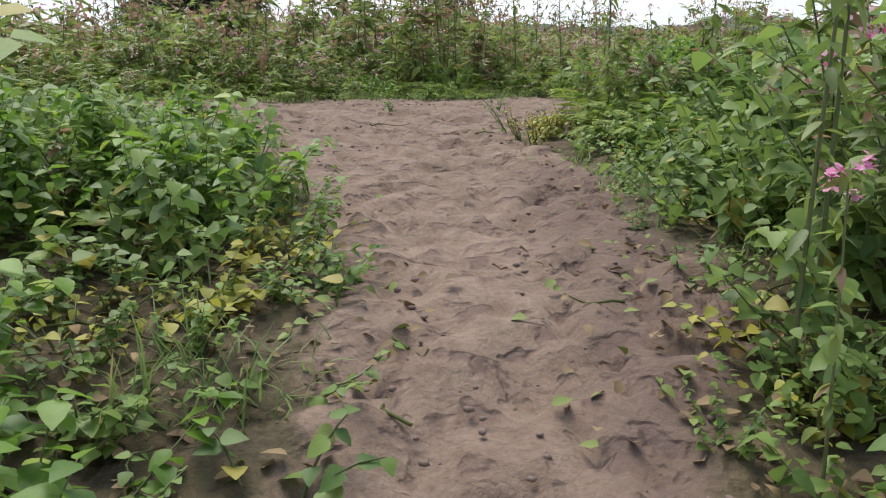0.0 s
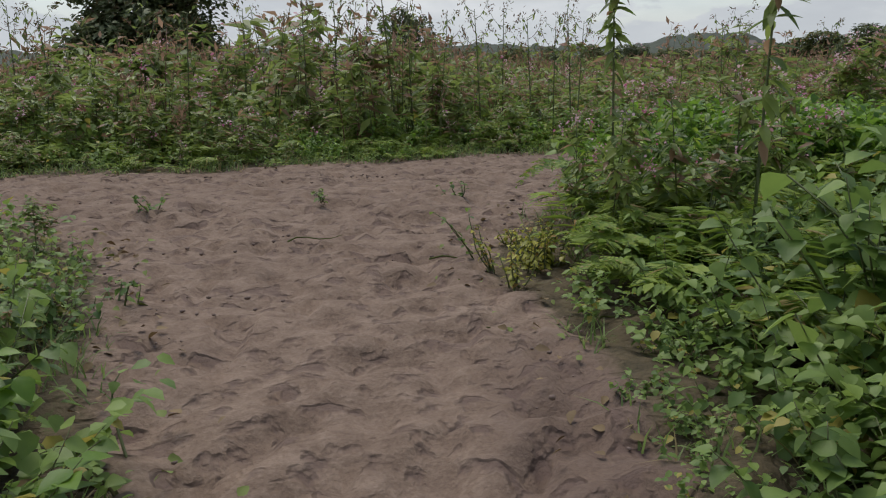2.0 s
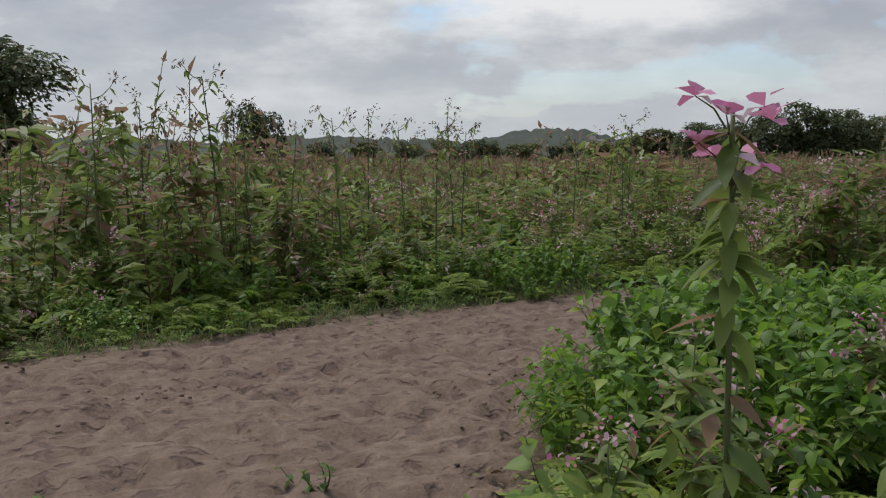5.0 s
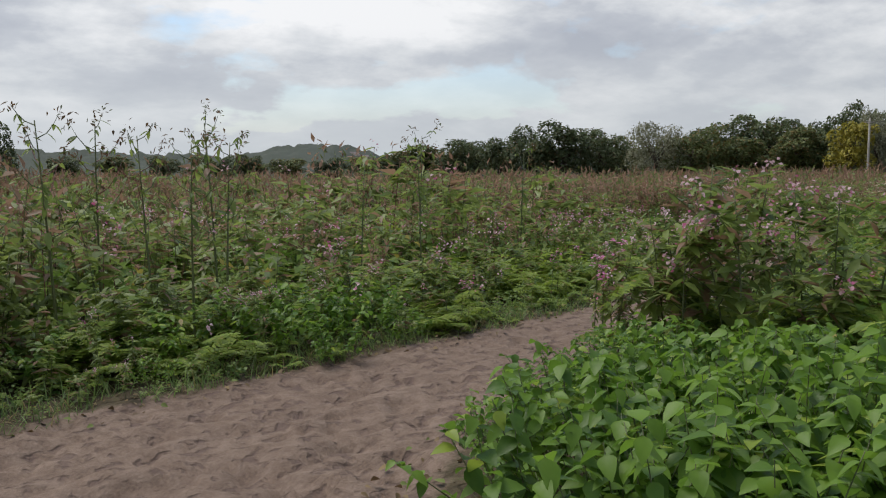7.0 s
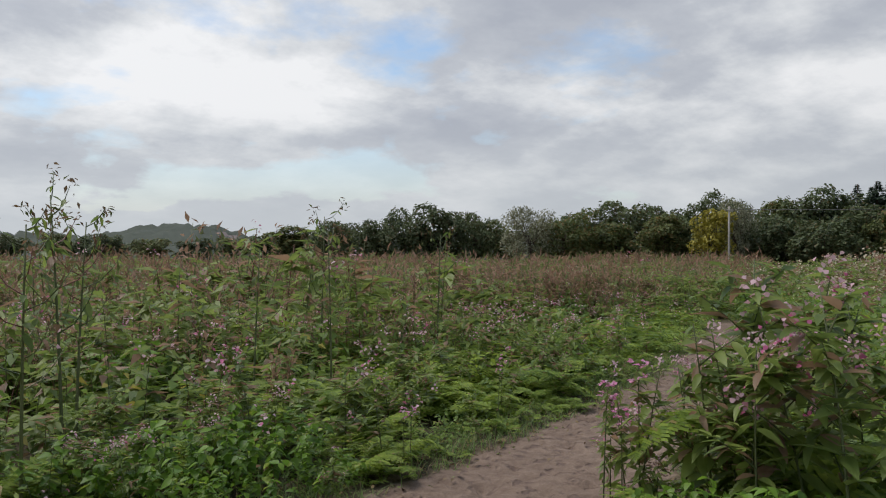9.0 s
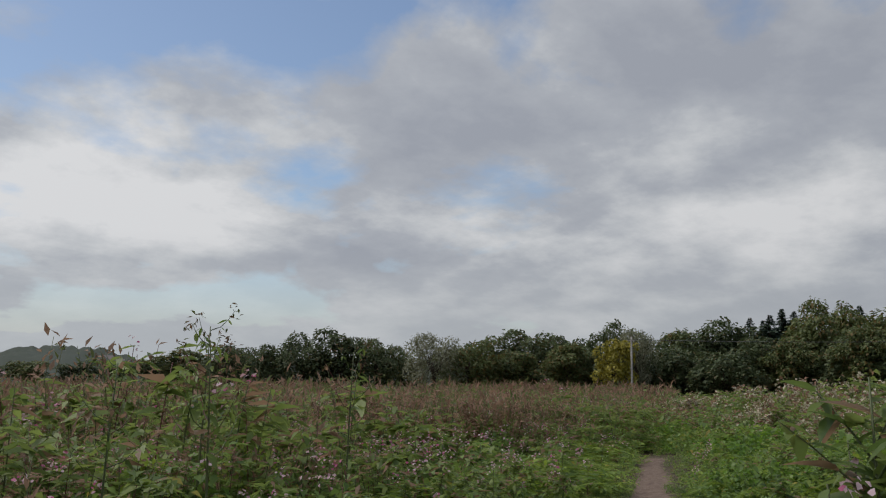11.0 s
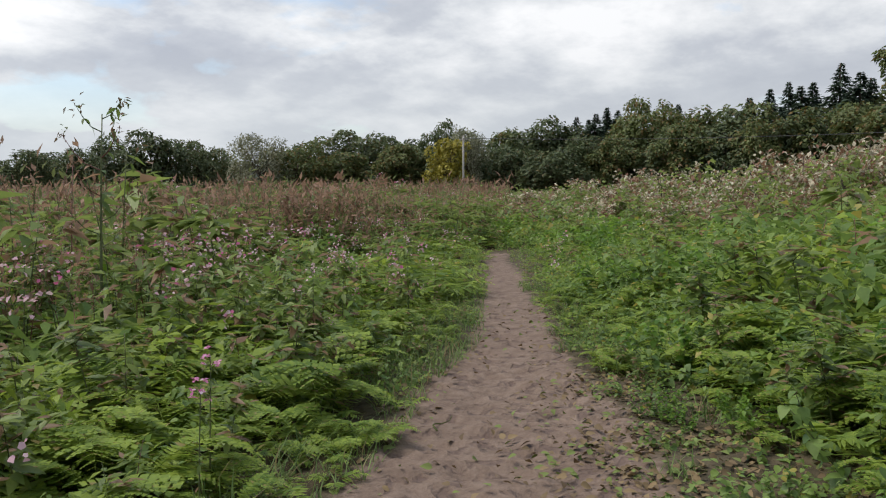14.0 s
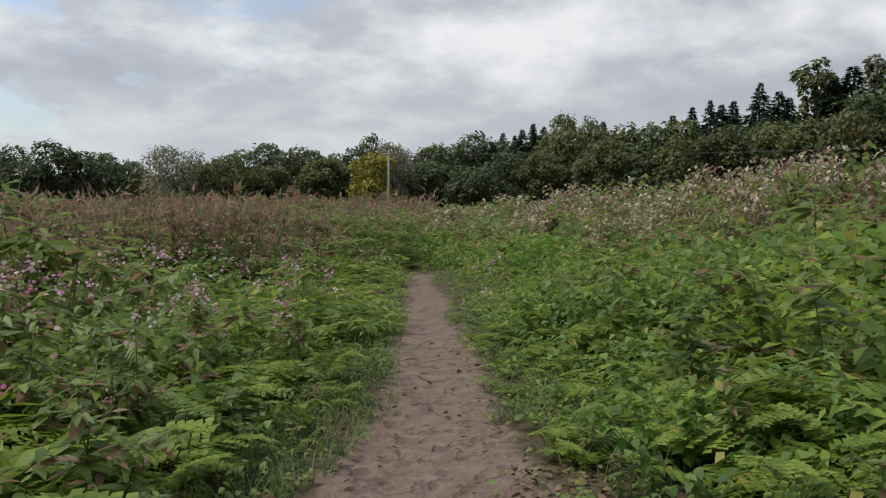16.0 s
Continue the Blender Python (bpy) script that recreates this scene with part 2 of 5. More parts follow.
def seg_dist(pts, line):
    line = np.asarray(line, float)
    best = np.full(len(pts), 1e9)
    for p, q in zip(line[:-1], line[1:]):
        d = q - p
        t = np.clip(((pts - p) @ d) / (d @ d), 0, 1)
        best = np.minimum(best, np.hypot(*(pts - p - t[:, None] * d).T))
    return best


def inside(pts):
    res = np.zeros(len(pts), bool)
    for p, q in zip(POLY, np.roll(POLY, -1, 0)):
        if p[1] == q[1]:
            continue
        c = (p[1] > pts[:, 1]) != (q[1] > pts[:, 1])
        res ^= c & (pts[:, 0] < (q[0] - p[0]) * (pts[:, 1] - p[1]) / (q[1] - p[1]) + p[0])
    return res


def bare_dist(pts):
    """Distance to the edge of the trodden earth: positive outside, negative on it."""
    d = np.minimum(np.minimum(seg_dist(pts, LEFT), seg_dist(pts, FAR)), seg_dist(pts, RIGHT))
    return np.where(inside(pts), -d, d)


def zg(y):
    return np.interp(y, [-400, -30, 0, 1, 1.8, 2.3, 3, 3.5, 5.5, 8.5, 25, 40, 900], [-1, -0.6, 0.12, 0.32, 0.5, 0.62, 0.69, 0.71, 0.78, 0.86, 0.25, 0.15, 0.1])


def ss(v, lo, hi):
    t = np.clip((np.asarray(v, float) - lo) / (hi - lo), 0, 1)
    return t * t * (3 - 2 * t)


rng = np.random.default_rng(5)


def value_noise(x, y, cell, seed):
    g = np.random.default_rng(seed).random((256, 256))
    u, v = x / cell, y / cell
    i, j = np.floor(u).astype(int), np.floor(v).astype(int)
    fu, fv = u - i, v - j
    fu, fv = fu * fu * (3 - 2 * fu), fv * fv * (3 - 2 * fv)
    i0, j0, i1, j1 = i % 256, j % 256, (i + 1) % 256, (j + 1) % 256
    return (g[i0, j0] * (1 - fu) + g[i1, j0] * fu) * (1 - fv) + (g[i0, j1] * (1 - fu) + g[i1, j1] * fu) * fv


def make_mesh(name, verts, faces, mat, smooth=True):
    me = bpy.data.meshes.new(name)
    me.from_pydata(np.asarray(verts).tolist(), [], faces)
    me.materials.append(mat)
    if smooth:
        me.polygons.foreach_set("use_smooth", [True] * len(me.polygons))
    me.update()
    return me


# ---- ground: one sheet, fine near the walk, coarse to the horizon ----
def spread(lo, hi, step, reach):
    core = np.arange(lo, hi + step / 2, step)
    out = []
    s, v = step, 0.0
    while v < reach:
        s *= 1.10
        v += s
        out.append(v)
    out = np.array(out)
    return np.concatenate([lo - out[::-1], core, core[-1] + out])


gx, gy = spread(-3.0, 10.5, 0.065, 1500), spread(1.6, 17.2, 0.065, 1500)
GX, GY = np.meshgrid(gx, gy)
X, Y = GX.ravel(), GY.ravel()
bd = bare_dist(np.stack([X, Y], 1))
Z = zg(Y)
near = ss(-np.hypot(X - 4, Y - 9), -30, -14)
lumps = (value_noise(X, Y, 0.23, 1) - 0.5) * 0.055 + (value_noise(X + 9, Y * 1.3, 0.12, 2) - 0.5) * 0.045 + (value_noise(X, Y, 1.1, 3) - 0.5) * 0.06
# hoof and boot prints: shallow pits
pits = -0.055 * ss(value_noise(X * 1.2 + 31, Y, 0.17, 4), 0.62, 0.82) - 0.045 * ss(value_noise(X + 71, Y * 1.2 + 13, 0.11, 6), 0.68, 0.86)
churned = ss(X, 0.25, 0.55) * (1 - ss(Y, 4.6, 5.6)) * (value_noise(X + 3, Y + 8, 0.10, 7) - 0.5) * 0.09
Z = Z + near * (lumps + (pits + churned) * (bd < 0)) * (1.0 - 0.45 * ss(Y, 11.5, 14.5)) - 0.02 * ss(-bd, 0, 0.5)
nx, ny = len(gx), len(gy)
idx = np.arange(nx * ny).reshape(ny, nx)
quads = np.stack([idx[:-1, :-1], idx[:-1, 1:], idx[1:, 1:], idx[1:, :-1]], -1).reshape(-1, 4).tolist()
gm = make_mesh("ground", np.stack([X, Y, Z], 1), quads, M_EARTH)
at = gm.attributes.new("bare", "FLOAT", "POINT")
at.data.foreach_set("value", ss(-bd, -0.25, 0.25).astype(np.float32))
damp = gm.attributes.new("damp", "FLOAT", "POINT")
damp.data.foreach_set("value", (ss(X, 0.1, 0.6) * (1 - ss(X, 1.2, 1.8)) * (1 - ss(Y, 4.8, 6.3))).astype(np.float32))
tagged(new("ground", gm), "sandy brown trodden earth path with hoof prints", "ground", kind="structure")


# ---- leaf and plant shapes ----
def rot_mats(yaw, pitch, roll):
    cy, sy, cp, sp, cr, sr = np.cos(yaw), np.sin(yaw), np.cos(pitch), np.sin(pitch), np.cos(roll), np.sin(roll)
    o, l = np.zeros_like(cy), np.ones_like(cy)
    Rz = np.stack([cy, -sy, o, sy, cy, o, o, o, l], -1).reshape(-1, 3, 3)
    Rx = np.stack([l, o, o, o, cp, -sp, o, sp, cp], -1).reshape(-1, 3, 3)
    Ry = np.stack([cr, o, sr, o, l, o, -sr, o, cr], -1).reshape(-1, 3, 3)
    return Rz @ Rx @ Ry


class Soup:
    """Collects many small pieces and joins them into one mesh."""
    def __init__(self):
        self.v, self.f, self.n = [], [], 0

    def add(self, verts, faces):
        self.v.append(np.asarray(verts, float))
        n = self.n
        self.f.extend([tuple(i + n for i in f) for f in faces])
        self.n += len(verts)

    def scatter(self, shape, pos, size, yaw, pitch, roll):
        """The shape at each place, along its own y axis, turned and scaled."""
        verts, faces = shape
        pos = np.asarray(pos, float).reshape(-1, 3)
        k = len(pos)
        if not k:
            return
        one = np.ones(k)
        sz = np.asarray(size, float)
        sz = sz[:, None, None] if sz.ndim == 1 else (sz[:, None, :] if sz.ndim == 2 else sz)
        R = rot_mats(yaw * one, pitch * one, roll * one)
        w = np.einsum("kij,kvj->kvi", R, np.broadcast_to(verts[None] * sz, (k, *verts.shape))) + pos[:, None]
        nv = len(verts)
        base = self.n + np.arange(k) * nv
        for f in faces:
            self.f.extend(map(tuple, (base[:, None] + np.array(f)).tolist()))
        self.v.append(w.reshape(-1, 3))
        self.n += k * nv

    def mesh(self, name, mat):
        return make_mesh(name, np.concatenate(self.v) if self.v else np.zeros((0, 3)), self.f, mat)

    def arrays(self):
        return (np.concatenate(self.v) if self.v else np.zeros((0, 3))), self.f


def leaf_shape(width, fold=0.12, droop=0.18, widest=0.4, detail=2):
    """A leaf of length 1 along y, folded at its midrib and bent down at its tip."""
    if detail == 0:
        v = np.array([(0, 0, 0), (width / 2, widest, fold * width), (0, 1, -droop), (-width / 2, widest, fold * width)])
        return v, [(0, 1, 2, 3)]
    if detail == 1:
        v = [(0, 0, 0)]
        for r, w in ((0.22, 0.85), (0.58, 0.85)):
            z = -droop * r * r
            v += [(-width / 2 * w, r, z + fold * w), (0, r, z), (width / 2 * w, r, z + fold * w)]
        v.append((0, 1, -droop))
        return np.array(v, float), [(0, 2, 1), (0, 3, 2), (1, 2, 5, 4), (2, 3, 6, 5), (4, 5, 7), (5, 6, 7)]
    rows = [widest * 0.45, widest, widest + (1 - widest) * 0.55]
    wid = [0.72, 1.0, 0.62]
    v = [(0, 0, 0)]
    for r, w in zip(rows, wid):
        z = -droop * r * r
        v += [(-width / 2 * w, r, z + fold * w), (0, r, z), (width / 2 * w, r, z + fold * w)]
    v.append((0, 1, -droop))
    f = [(0, 2, 1), (0, 3, 2)]
    for i in (1, 4):
        f += [(i, i + 1, i + 4, i + 3), (i + 1, i + 2, i + 5, i + 4)]
    f += [(7, 8, 10), (8, 9, 10)]
    return np.array(v, float), f


LANCE, LANCE_LOW = leaf_shape(0.34, 0.05), leaf_shape(0.36, 0.1, detail=0)
OVATE, OVATE_LOW = leaf_shape(0.68, 0.09, 0.22, 0.36), leaf_shape(0.72, 0.15, detail=0)
HEART_MID = leaf_shape(0.85, 0.08, 0.2, 0.3, 1)
HEART = leaf_shape(0.85, 0.08, 0.2, 0.3)


def cut_pinna(pairs):
    """A pinna of length 1 along y with pointed leaflets on both sides of its midrib."""
    v, f = [(-0.02, 0, 0), (0.02, 0, 0), (0, 1, -0.12)], [(0, 1, 2)]
    for k in range(pairs):
        t = 0.04 + 0.90 * k / pairs
        w, L = 0.5 / pairs, 0.23 * (1 - t) ** 0.7 + 0.02
        for sg in (-1, 1):
            n = len(v)
            v += [(0, t, -0.12 * t * t), (sg * L * 0.6, t + w * 0.1, 0.02 - 0.12 * t * t), (sg * L, t + w * 1.3, -0.015 - 0.12 * t * t), (0, t + w * 1.55, -0.12 * t * t)]
            f.append((n, n + 1, n + 2, n + 3))
    return np.array(v, float), f


FINE_PINNA = cut_pinna(5)
PINNA_LOW = (np.array([(0, 0, 0), (0.15, 0.4, 0), (0, 1, -0.12), (-0.15, 0.4, 0)]), [(0, 1, 2, 3)])
BLADE = (np.array([(-0.5, 0, 0), (0.5, 0, 0), (0.38, 0.5, -0.05), (0, 1, -0.3), (-0.38, 0.5, -0.05)]), [(0, 1, 2, 4), (4, 2, 3)])
PETAL = (np.array([(0, 0, 0), (0.42, 0.5, 0.18), (0.2, 1, -0.05), (-0.2, 1, -0.05), (-0.42, 0.5, 0.18)]), [(0, 1, 2, 3, 4)])


def tube(soup, pts, r0, r1, sides=4):
    pts = np.asarray(pts, float)
    ring = []
    for i, p in enumerate(pts):
        d = pts[min(i + 1, len(pts) - 1)] - pts[max(i - 1, 0)]
        d /= np.linalg.norm(d) + 1e-9
        a = np.cross(d, (0.3, 0.9, 0.1))
        a /= np.linalg.norm(a) + 1e-9
        b = np.cross(d, a)
        r = r0 + (r1 - r0) * i / max(1, len(pts) - 1)
        for k in range(sides):
            t = 2 * math.pi * k / sides
            ring.append(p + r * (math.cos(t) * a + math.sin(t) * b))
    f = [(i * sides + k, i * sides + (k + 1) % sides, (i + 1) * sides + (k + 1) % sides, (i + 1) * sides + k) for i in range(len(pts) - 1) for k in range(sides)]
    f.append(tuple(range(len(ring) - sides, len(ring))))
    soup.add(ring, f)


def stem_line(h, lean, n=5):
    a = rng.uniform(0, 6.28)
    t = np.linspace(0, 1, n)
    return np.stack([lean * h * t ** 1.6 * math.cos(a), lean * h * t ** 1.6 * math.sin(a), h * t], 1)


def on_line(line, t):
    i = np.linspace(0, 1, len(line))
    return np.stack([np.interp(t, i, line[:, k]) for k in range(3)], -1)


def balsam_parts(low=False, flowers=True):
    """A plant 1 m tall: stem with side shoots, whorls of lance-shaped leaves, a head of flowers."""
    stem, leaves, fl = Soup(), Soup(), Soup()
    main = stem_line(1.0, 0.12)
    lines = [(main, 0.008)]
    for k in range(2 if low else 6):
        t0 = rng.uniform(0.3, 0.85)
        base = on_line(main, t0)
        a = k * 2.4 + rng.uniform(-0.4, 0.4)
        L = rng.uniform(0.22, 0.40) * (1.15 - 0.4 * t0)
        tt = np.linspace(0, 1, 4)[:, None]
        lines.append((base + tt * L * np.array([math.cos(a) * 0.75, math.sin(a) * 0.75, 0.7]) - np.array([0, 0, 0.12]) * tt ** 2 * L, 0.004))
    for line, r in lines:
        if not low or r > 0.005:
            tube(stem, line, r, r * 0.35, 3 if low else 4)
        big = r > 0.005
        n = (16 if big else 8) if low else (30 if big else 13)
        t = np.sort(rng.uniform(0.16 if big else 0.2, 1.0, n))
        pos = on_line(line, t)
        size = rng.uniform(0.15, 0.24, n) * (1.1 - 0.55 * t) * (1.0 if big else 0.85) * (1.4 if low else 1.0)
        leaves.scatter(LANCE_LOW if low else LANCE, pos, size, rng.uniform(0, 6.28, n), rng.uniform(-0.55, 0.45, n), rng.uniform(-0.5, 0.5, n))
        tip = line[-1]
        if flowers and (big or rng.random() < 0.35):
            m = 6 if low else 15
            pp = tip + rng.normal(0, 0.034, (m, 3)) + (0, 0, 0.01)
            fl.scatter(PETAL, pp, rng.uniform(0.018, 0.032, m) * (1.3 if low else 1), rng.uniform(0, 6.28, m), rng.uniform(-0.9, 0.9, m), rng.uniform(-1, 1, m))
    return [("stem", stem, M_STEM), ("foliage", leaves, M_BALSAM), ("flower_head", fl, M_PINK)]


def frond(soup, L, yaw, rise, pairs=13, low=False):
    t = np.linspace(0, 1, 7)
    out = L * (0.88 * t)
    up = L * (rise * t - (rise * 0.78) * t ** 2.2)
    line = np.stack([out * math.cos(yaw), out * math.sin(yaw), up], 1)
    if not low:
        tube(soup, line, 0.005, 0.0015, 3)
    ts = np.linspace(0.22, 0.985, pairs)
    pos = on_line(line, ts)
    size = L * 0.33 * np.sin(np.clip((1.04 - ts) * 1.9, 0, 1.57)) * rng.uniform(0.85, 1.1, pairs)
    slope = np.arctan2(np.gradient(pos[:, 2]), np.gradient(np.hypot(pos[:, 0], pos[:, 1])) + 1e-6)
    for side in (-1, 1):
        # the shape points along y, so yaw is measured from there
        soup.scatter(PINNA_LOW if low else FINE_PINNA, pos, np.stack([size * 0.95, size, size], 1), yaw - math.pi / 2 + side * rng.uniform(1.0, 1.2, pairs),
                     slope * 0.35 + rng.uniform(-0.25, 0.1, pairs), side * slope * 0.5 + rng.uniform(-0.25, 0.25, pairs))


def fern_parts(low=False, pairs=9):
    """A fern with arching fronds about 0.8 m long; each frond is a part."""
    res = []
    n = 5 if low else 7
    for k in range(n):
        s = Soup()
        frond(s, rng.uniform(0.6, 0.95), k * 6.28 / n + rng.uniform(-0.4, 0.4), rng.uniform(0.7, 1.7), pairs if low else 16, low)
        res.append(("frond", s, M_FERN))
    return res


def shoots_parts(leaf, mat, count, h, size, per, low=False, spread_r=0.5, mound=False):
    """A leafy clump: upright shoots with leaves on alternate sides; each shoot is a part, the leaves another."""
    res, lv = [], Soup()
    for k in range(count):
        s = Soup()
        a, r = rng.uniform(0, 6.28), spread_r * math.sqrt(rng.uniform(0.02, 1))
        hh = h * (rng.uniform(0.86, 1.04) * (1 - 0.35 * (r / spread_r) ** 2) if mound else rng.uniform(0.65, 1.1))
        foot = np.array([r * 0.5 * math.cos(a), r * 0.5 * math.sin(a), 0])
        tt = np.linspace(0, 1, 5)[:, None]
        line = foot + tt * np.array([r * 0.9 * math.cos(a), r * 0.9 * math.sin(a), hh]) + np.sin(tt * 3.1) * rng.normal(0, 0.03, 3)
        if not low:
            tube(s, line, 0.006, 0.002, 3)
        t = np.linspace(0.18, 1, per) ** (0.6 if mound else 1.0) + rng.uniform(-0.03, 0.03, per)
        pos = on_line(line, t)
        sz = size * rng.uniform(0.7, 1.15, per) * (1.05 - (0.25 if mound else 0.4) * t)
        lv.scatter(leaf, pos, sz, np.arange(per) * 2.5 + rng.uniform(-0.5, 0.5, per), rng.uniform(-0.65, 0.25, per), rng.uniform(-0.4, 0.4, per))
        res.append(("shoot", s, M_STEM))
    return res + [("foliage", lv, mat)]


def seed_stalk_parts():
    """A gone-over stalk, 1 m long before scaling: bare stem, drooping narrow leaves, a head of pods."""
    stem, leaves, pods = Soup(), Soup(), Soup()
    main = stem_line(1.0, 0.03, 7)
    tube(stem, main, 0.007, 0.002, 5)
    for k in range(11):
        t0 = 0.48 + 0.05 * k
        base = on_line(main, min(t0, 0.99))
        a = k * 2.4 + rng.uniform(-0.3, 0.3)
        L = rng.uniform(0.10, 0.17) * (1.75 - 1.2 * t0)
        tt = np.linspace(0, 1, 4)
        arm = base + np.stack([math.cos(a) * L * tt ** 0.8, math.sin(a) * L * tt ** 0.8, L * 1.1 * tt ** 1.5], 1)
        tube(stem, arm, 0.0028, 0.001, 3)
        m = 12
        tipz = arm[-1] + rng.normal(0, 0.014, (m, 3)) * (1, 1, 1.3)
        pods.scatter(LANCE_LOW, tipz, rng.uniform(0.015, 0.034, m), rng.uniform(0, 6.28, m), rng.uniform(-1.5, 0.8, m), rng.uniform(-1, 1, m))
        m = 3
        leaves.scatter(LANCE, arm[[1, 2, 2]], rng.uniform(0.03, 0.055, m), rng.uniform(0, 6.28, m), rng.uniform(-1.2, -0.2, m), rng.uniform(-0.5, 0.5, m))
    n = 9
    t = rng.uniform(0.5, 0.8, n)
    leaves.scatter(LANCE, on_line(main, t), rng.uniform(0.06, 0.12, n) * (1.15 - 0.6 * t), rng.uniform(0, 6.28, n), rng.uniform(-1.0, 0.1, n), rng.uniform(-0.6, 0.6, n))
    return [("stem", stem, M_STEM), ("foliage", leaves, M_BALSAM), ("seed_head", pods, M_DRY)]


def build_thing(name, parts, label, category, group):
    root = tagged(new(name), label, category, group)
    for pname, soup, mat in parts:
        if soup.n:
            ob = new(pname, soup.mesh(pname, mat))
            ob.parent = root
            if pname in ("branch", "foliage", "flower_head", "seed_head", "plume", "blossom"):
                tagged(ob, kind="stuff")
    return root


# kinds of plant: label, category, group, near templates, joined templates
KINDS = {}


def kind(name, label, category, near_sets, low_sets, mid_sets=()):
    things = []
    for ps in near_sets:
        things.append(ps)
    lows = []
    for ps in (*low_sets, *mid_sets):
        by = {}
        for _, s, mat in ps:
            if s.n:
                by.setdefault(mat.name, []).append(s)
        joined = []
        for mname, ss_ in by.items():
            v, f = [], []
            n = 0
            for s in ss_:
                a, b = s.arrays()
                v.append(a)
                f += [tuple(i + n for i in q) for q in b]
                n += len(a)
            joined.append((mname, np.concatenate(v), f))
        lows.append(joined)
    KINDS[name] = dict(label=label, category=category, near=things, low=lows[:len(low_sets)], mid=lows[len(low_sets):], roots=[], made=0)


kind("balsam_plant", "leafy green balsam with pink flowers, growing beside the path", "plant",
     [balsam_parts() for _ in range(4)], [balsam_parts(True) for _ in range(3)] + [balsam_parts(True, False) for _ in range(4)])
kind("leafy_weed", "dark green narrow-leaved weed growing beside the path", "plant",
     [balsam_parts(False, False) for _ in range(4)], [balsam_parts(True, False) for _ in range(4)])
kind("fern", "bright green bracken fern with arching fronds", "fern", [fern_parts() for _ in range(4)], [fern_parts(True) for _ in range(4)], [fern_parts(True, 15) for _ in range(3)])
kind("shrub", "bright green shrub with broad pointed leaves beside the path", "shrub",
     [shoots_parts(OVATE, M_BUSH, 17, 0.82, 0.125, 15, spread_r=0.6, mound=True) for _ in range(4)], [shoots_parts(OVATE_LOW, M_BUSH, 8, 0.82, 0.21, 9, True, 0.6, True) for _ in range(3)])
kind("creeper", "low tangle of creeper with rounded green leaves", "plant",
     [shoots_parts(HEART, M_CREEPER, 8, 0.40, 0.12, 12, spread_r=0.5) for _ in range(4)], [shoots_parts(OVATE_LOW, M_CREEPER, 8, 0.42, 0.15, 8, True, 0.55) for _ in range(4)],
     [shoots_parts(HEART_MID, M_CREEPER, 8, 0.40, 0.12, 9, True, 0.5) for _ in range(4)])


def willowherb_parts(low=False):
    """A gone-over willowherb 1 m tall: narrow leaves below, rusty plumes above."""
    stem, leaves, plume = Soup(), Soup(), Soup()
    for k in range(2 if low else 4):
        line = stem_line(rng.uniform(0.8, 1.05), 0.18, 5) + (rng.normal(0, 0.06), rng.normal(0, 0.06), 0)
        tube(stem, line, 0.006, 0.002, 3)
        n = 10 if low else 20
        t = rng.uniform(0.2, 0.7, n)
        leaves.scatter(LANCE_LOW, on_line(line, t), rng.uniform(0.09, 0.16, n), rng.uniform(0, 6.28, n), rng.uniform(-0.6, 0.5, n), rng.uniform(-0.5, 0.5, n))
        n = 12 if low else 26
        t = rng.uniform(0.6, 1.0, n)
        plume.scatter(LANCE_LOW, on_line(line, t) + rng.normal(0, 0.025, (n, 3)), rng.uniform(0.05, 0.11, n), rng.uniform(0, 6.28, n), rng.uniform(0.1, 1.4, n), rng.uniform(-0.5, 0.5, n))
    return [("stem", stem, M_STEM), ("foliage", leaves, M_BALSAM), ("plume", plume, M_RUST)]


kind("willowherb", "gone-over willowherb with rusty brown seed plumes", "plant", [willowherb_parts() for _ in range(3)], [willowherb_parts(True) for _ in range(4)])
STALKS = [seed_stalk_parts() for _ in range(4)]

JOINED = {}
WALKED = [(0, 0), (0.1, 3.2), (0.5, 6.2), (1.1, 8.7), (1.7, 10.2), (3.1, 12.0), (4.4, 13.1), (6.5, 14.4)]


def put(name, x, y, s, as_thing, wide=1.0, top=2.5):
    k = KINDS[name]
    z = float(zg(y)) - 0.01
    a = rng.uniform(0, 360)
    if as_thing and k["made"] < (150 if name == "fern" else 235):
        i = int(rng.integers(len(k["near"])))
        m = pose(x, y, z, rng.uniform(-7, 7), rng.uniform(-7, 7), a)
        while len(k["roots"]) <= i:
            k["roots"].append(None)
        if k["roots"][i] is None:
            k["roots"][i] = build_thing(name, k["near"][i], k["label"], k["category"], name + "s by the path")
            ob = k["roots"][i]
            ob.matrix_world = m
        else:
            ob = copy_thing(k["roots"][i], m)
        ob.scale = (s * wide, s * wide, s)
        k["made"] += 1
        return
    close = k["mid"] and min(math.hypot(x - p, y - q) for p, q in WALKED) < 3.2
    sets = k["mid"] if close else k["low"]
    low = sets[int(rng.integers(len(sets)))]
    ca, sa = math.cos(a), math.sin(a)
    R = np.array([[ca, -sa, 0], [sa, ca, 0], [0, 0, 1]]) * np.array([s * wide, s * wide, s])
    for mname, v, f in low:
        js = JOINED.setdefault(mname, Soup())
        js.add(v @ R.T + (x, y, z), f)


# ---- where things grow ----


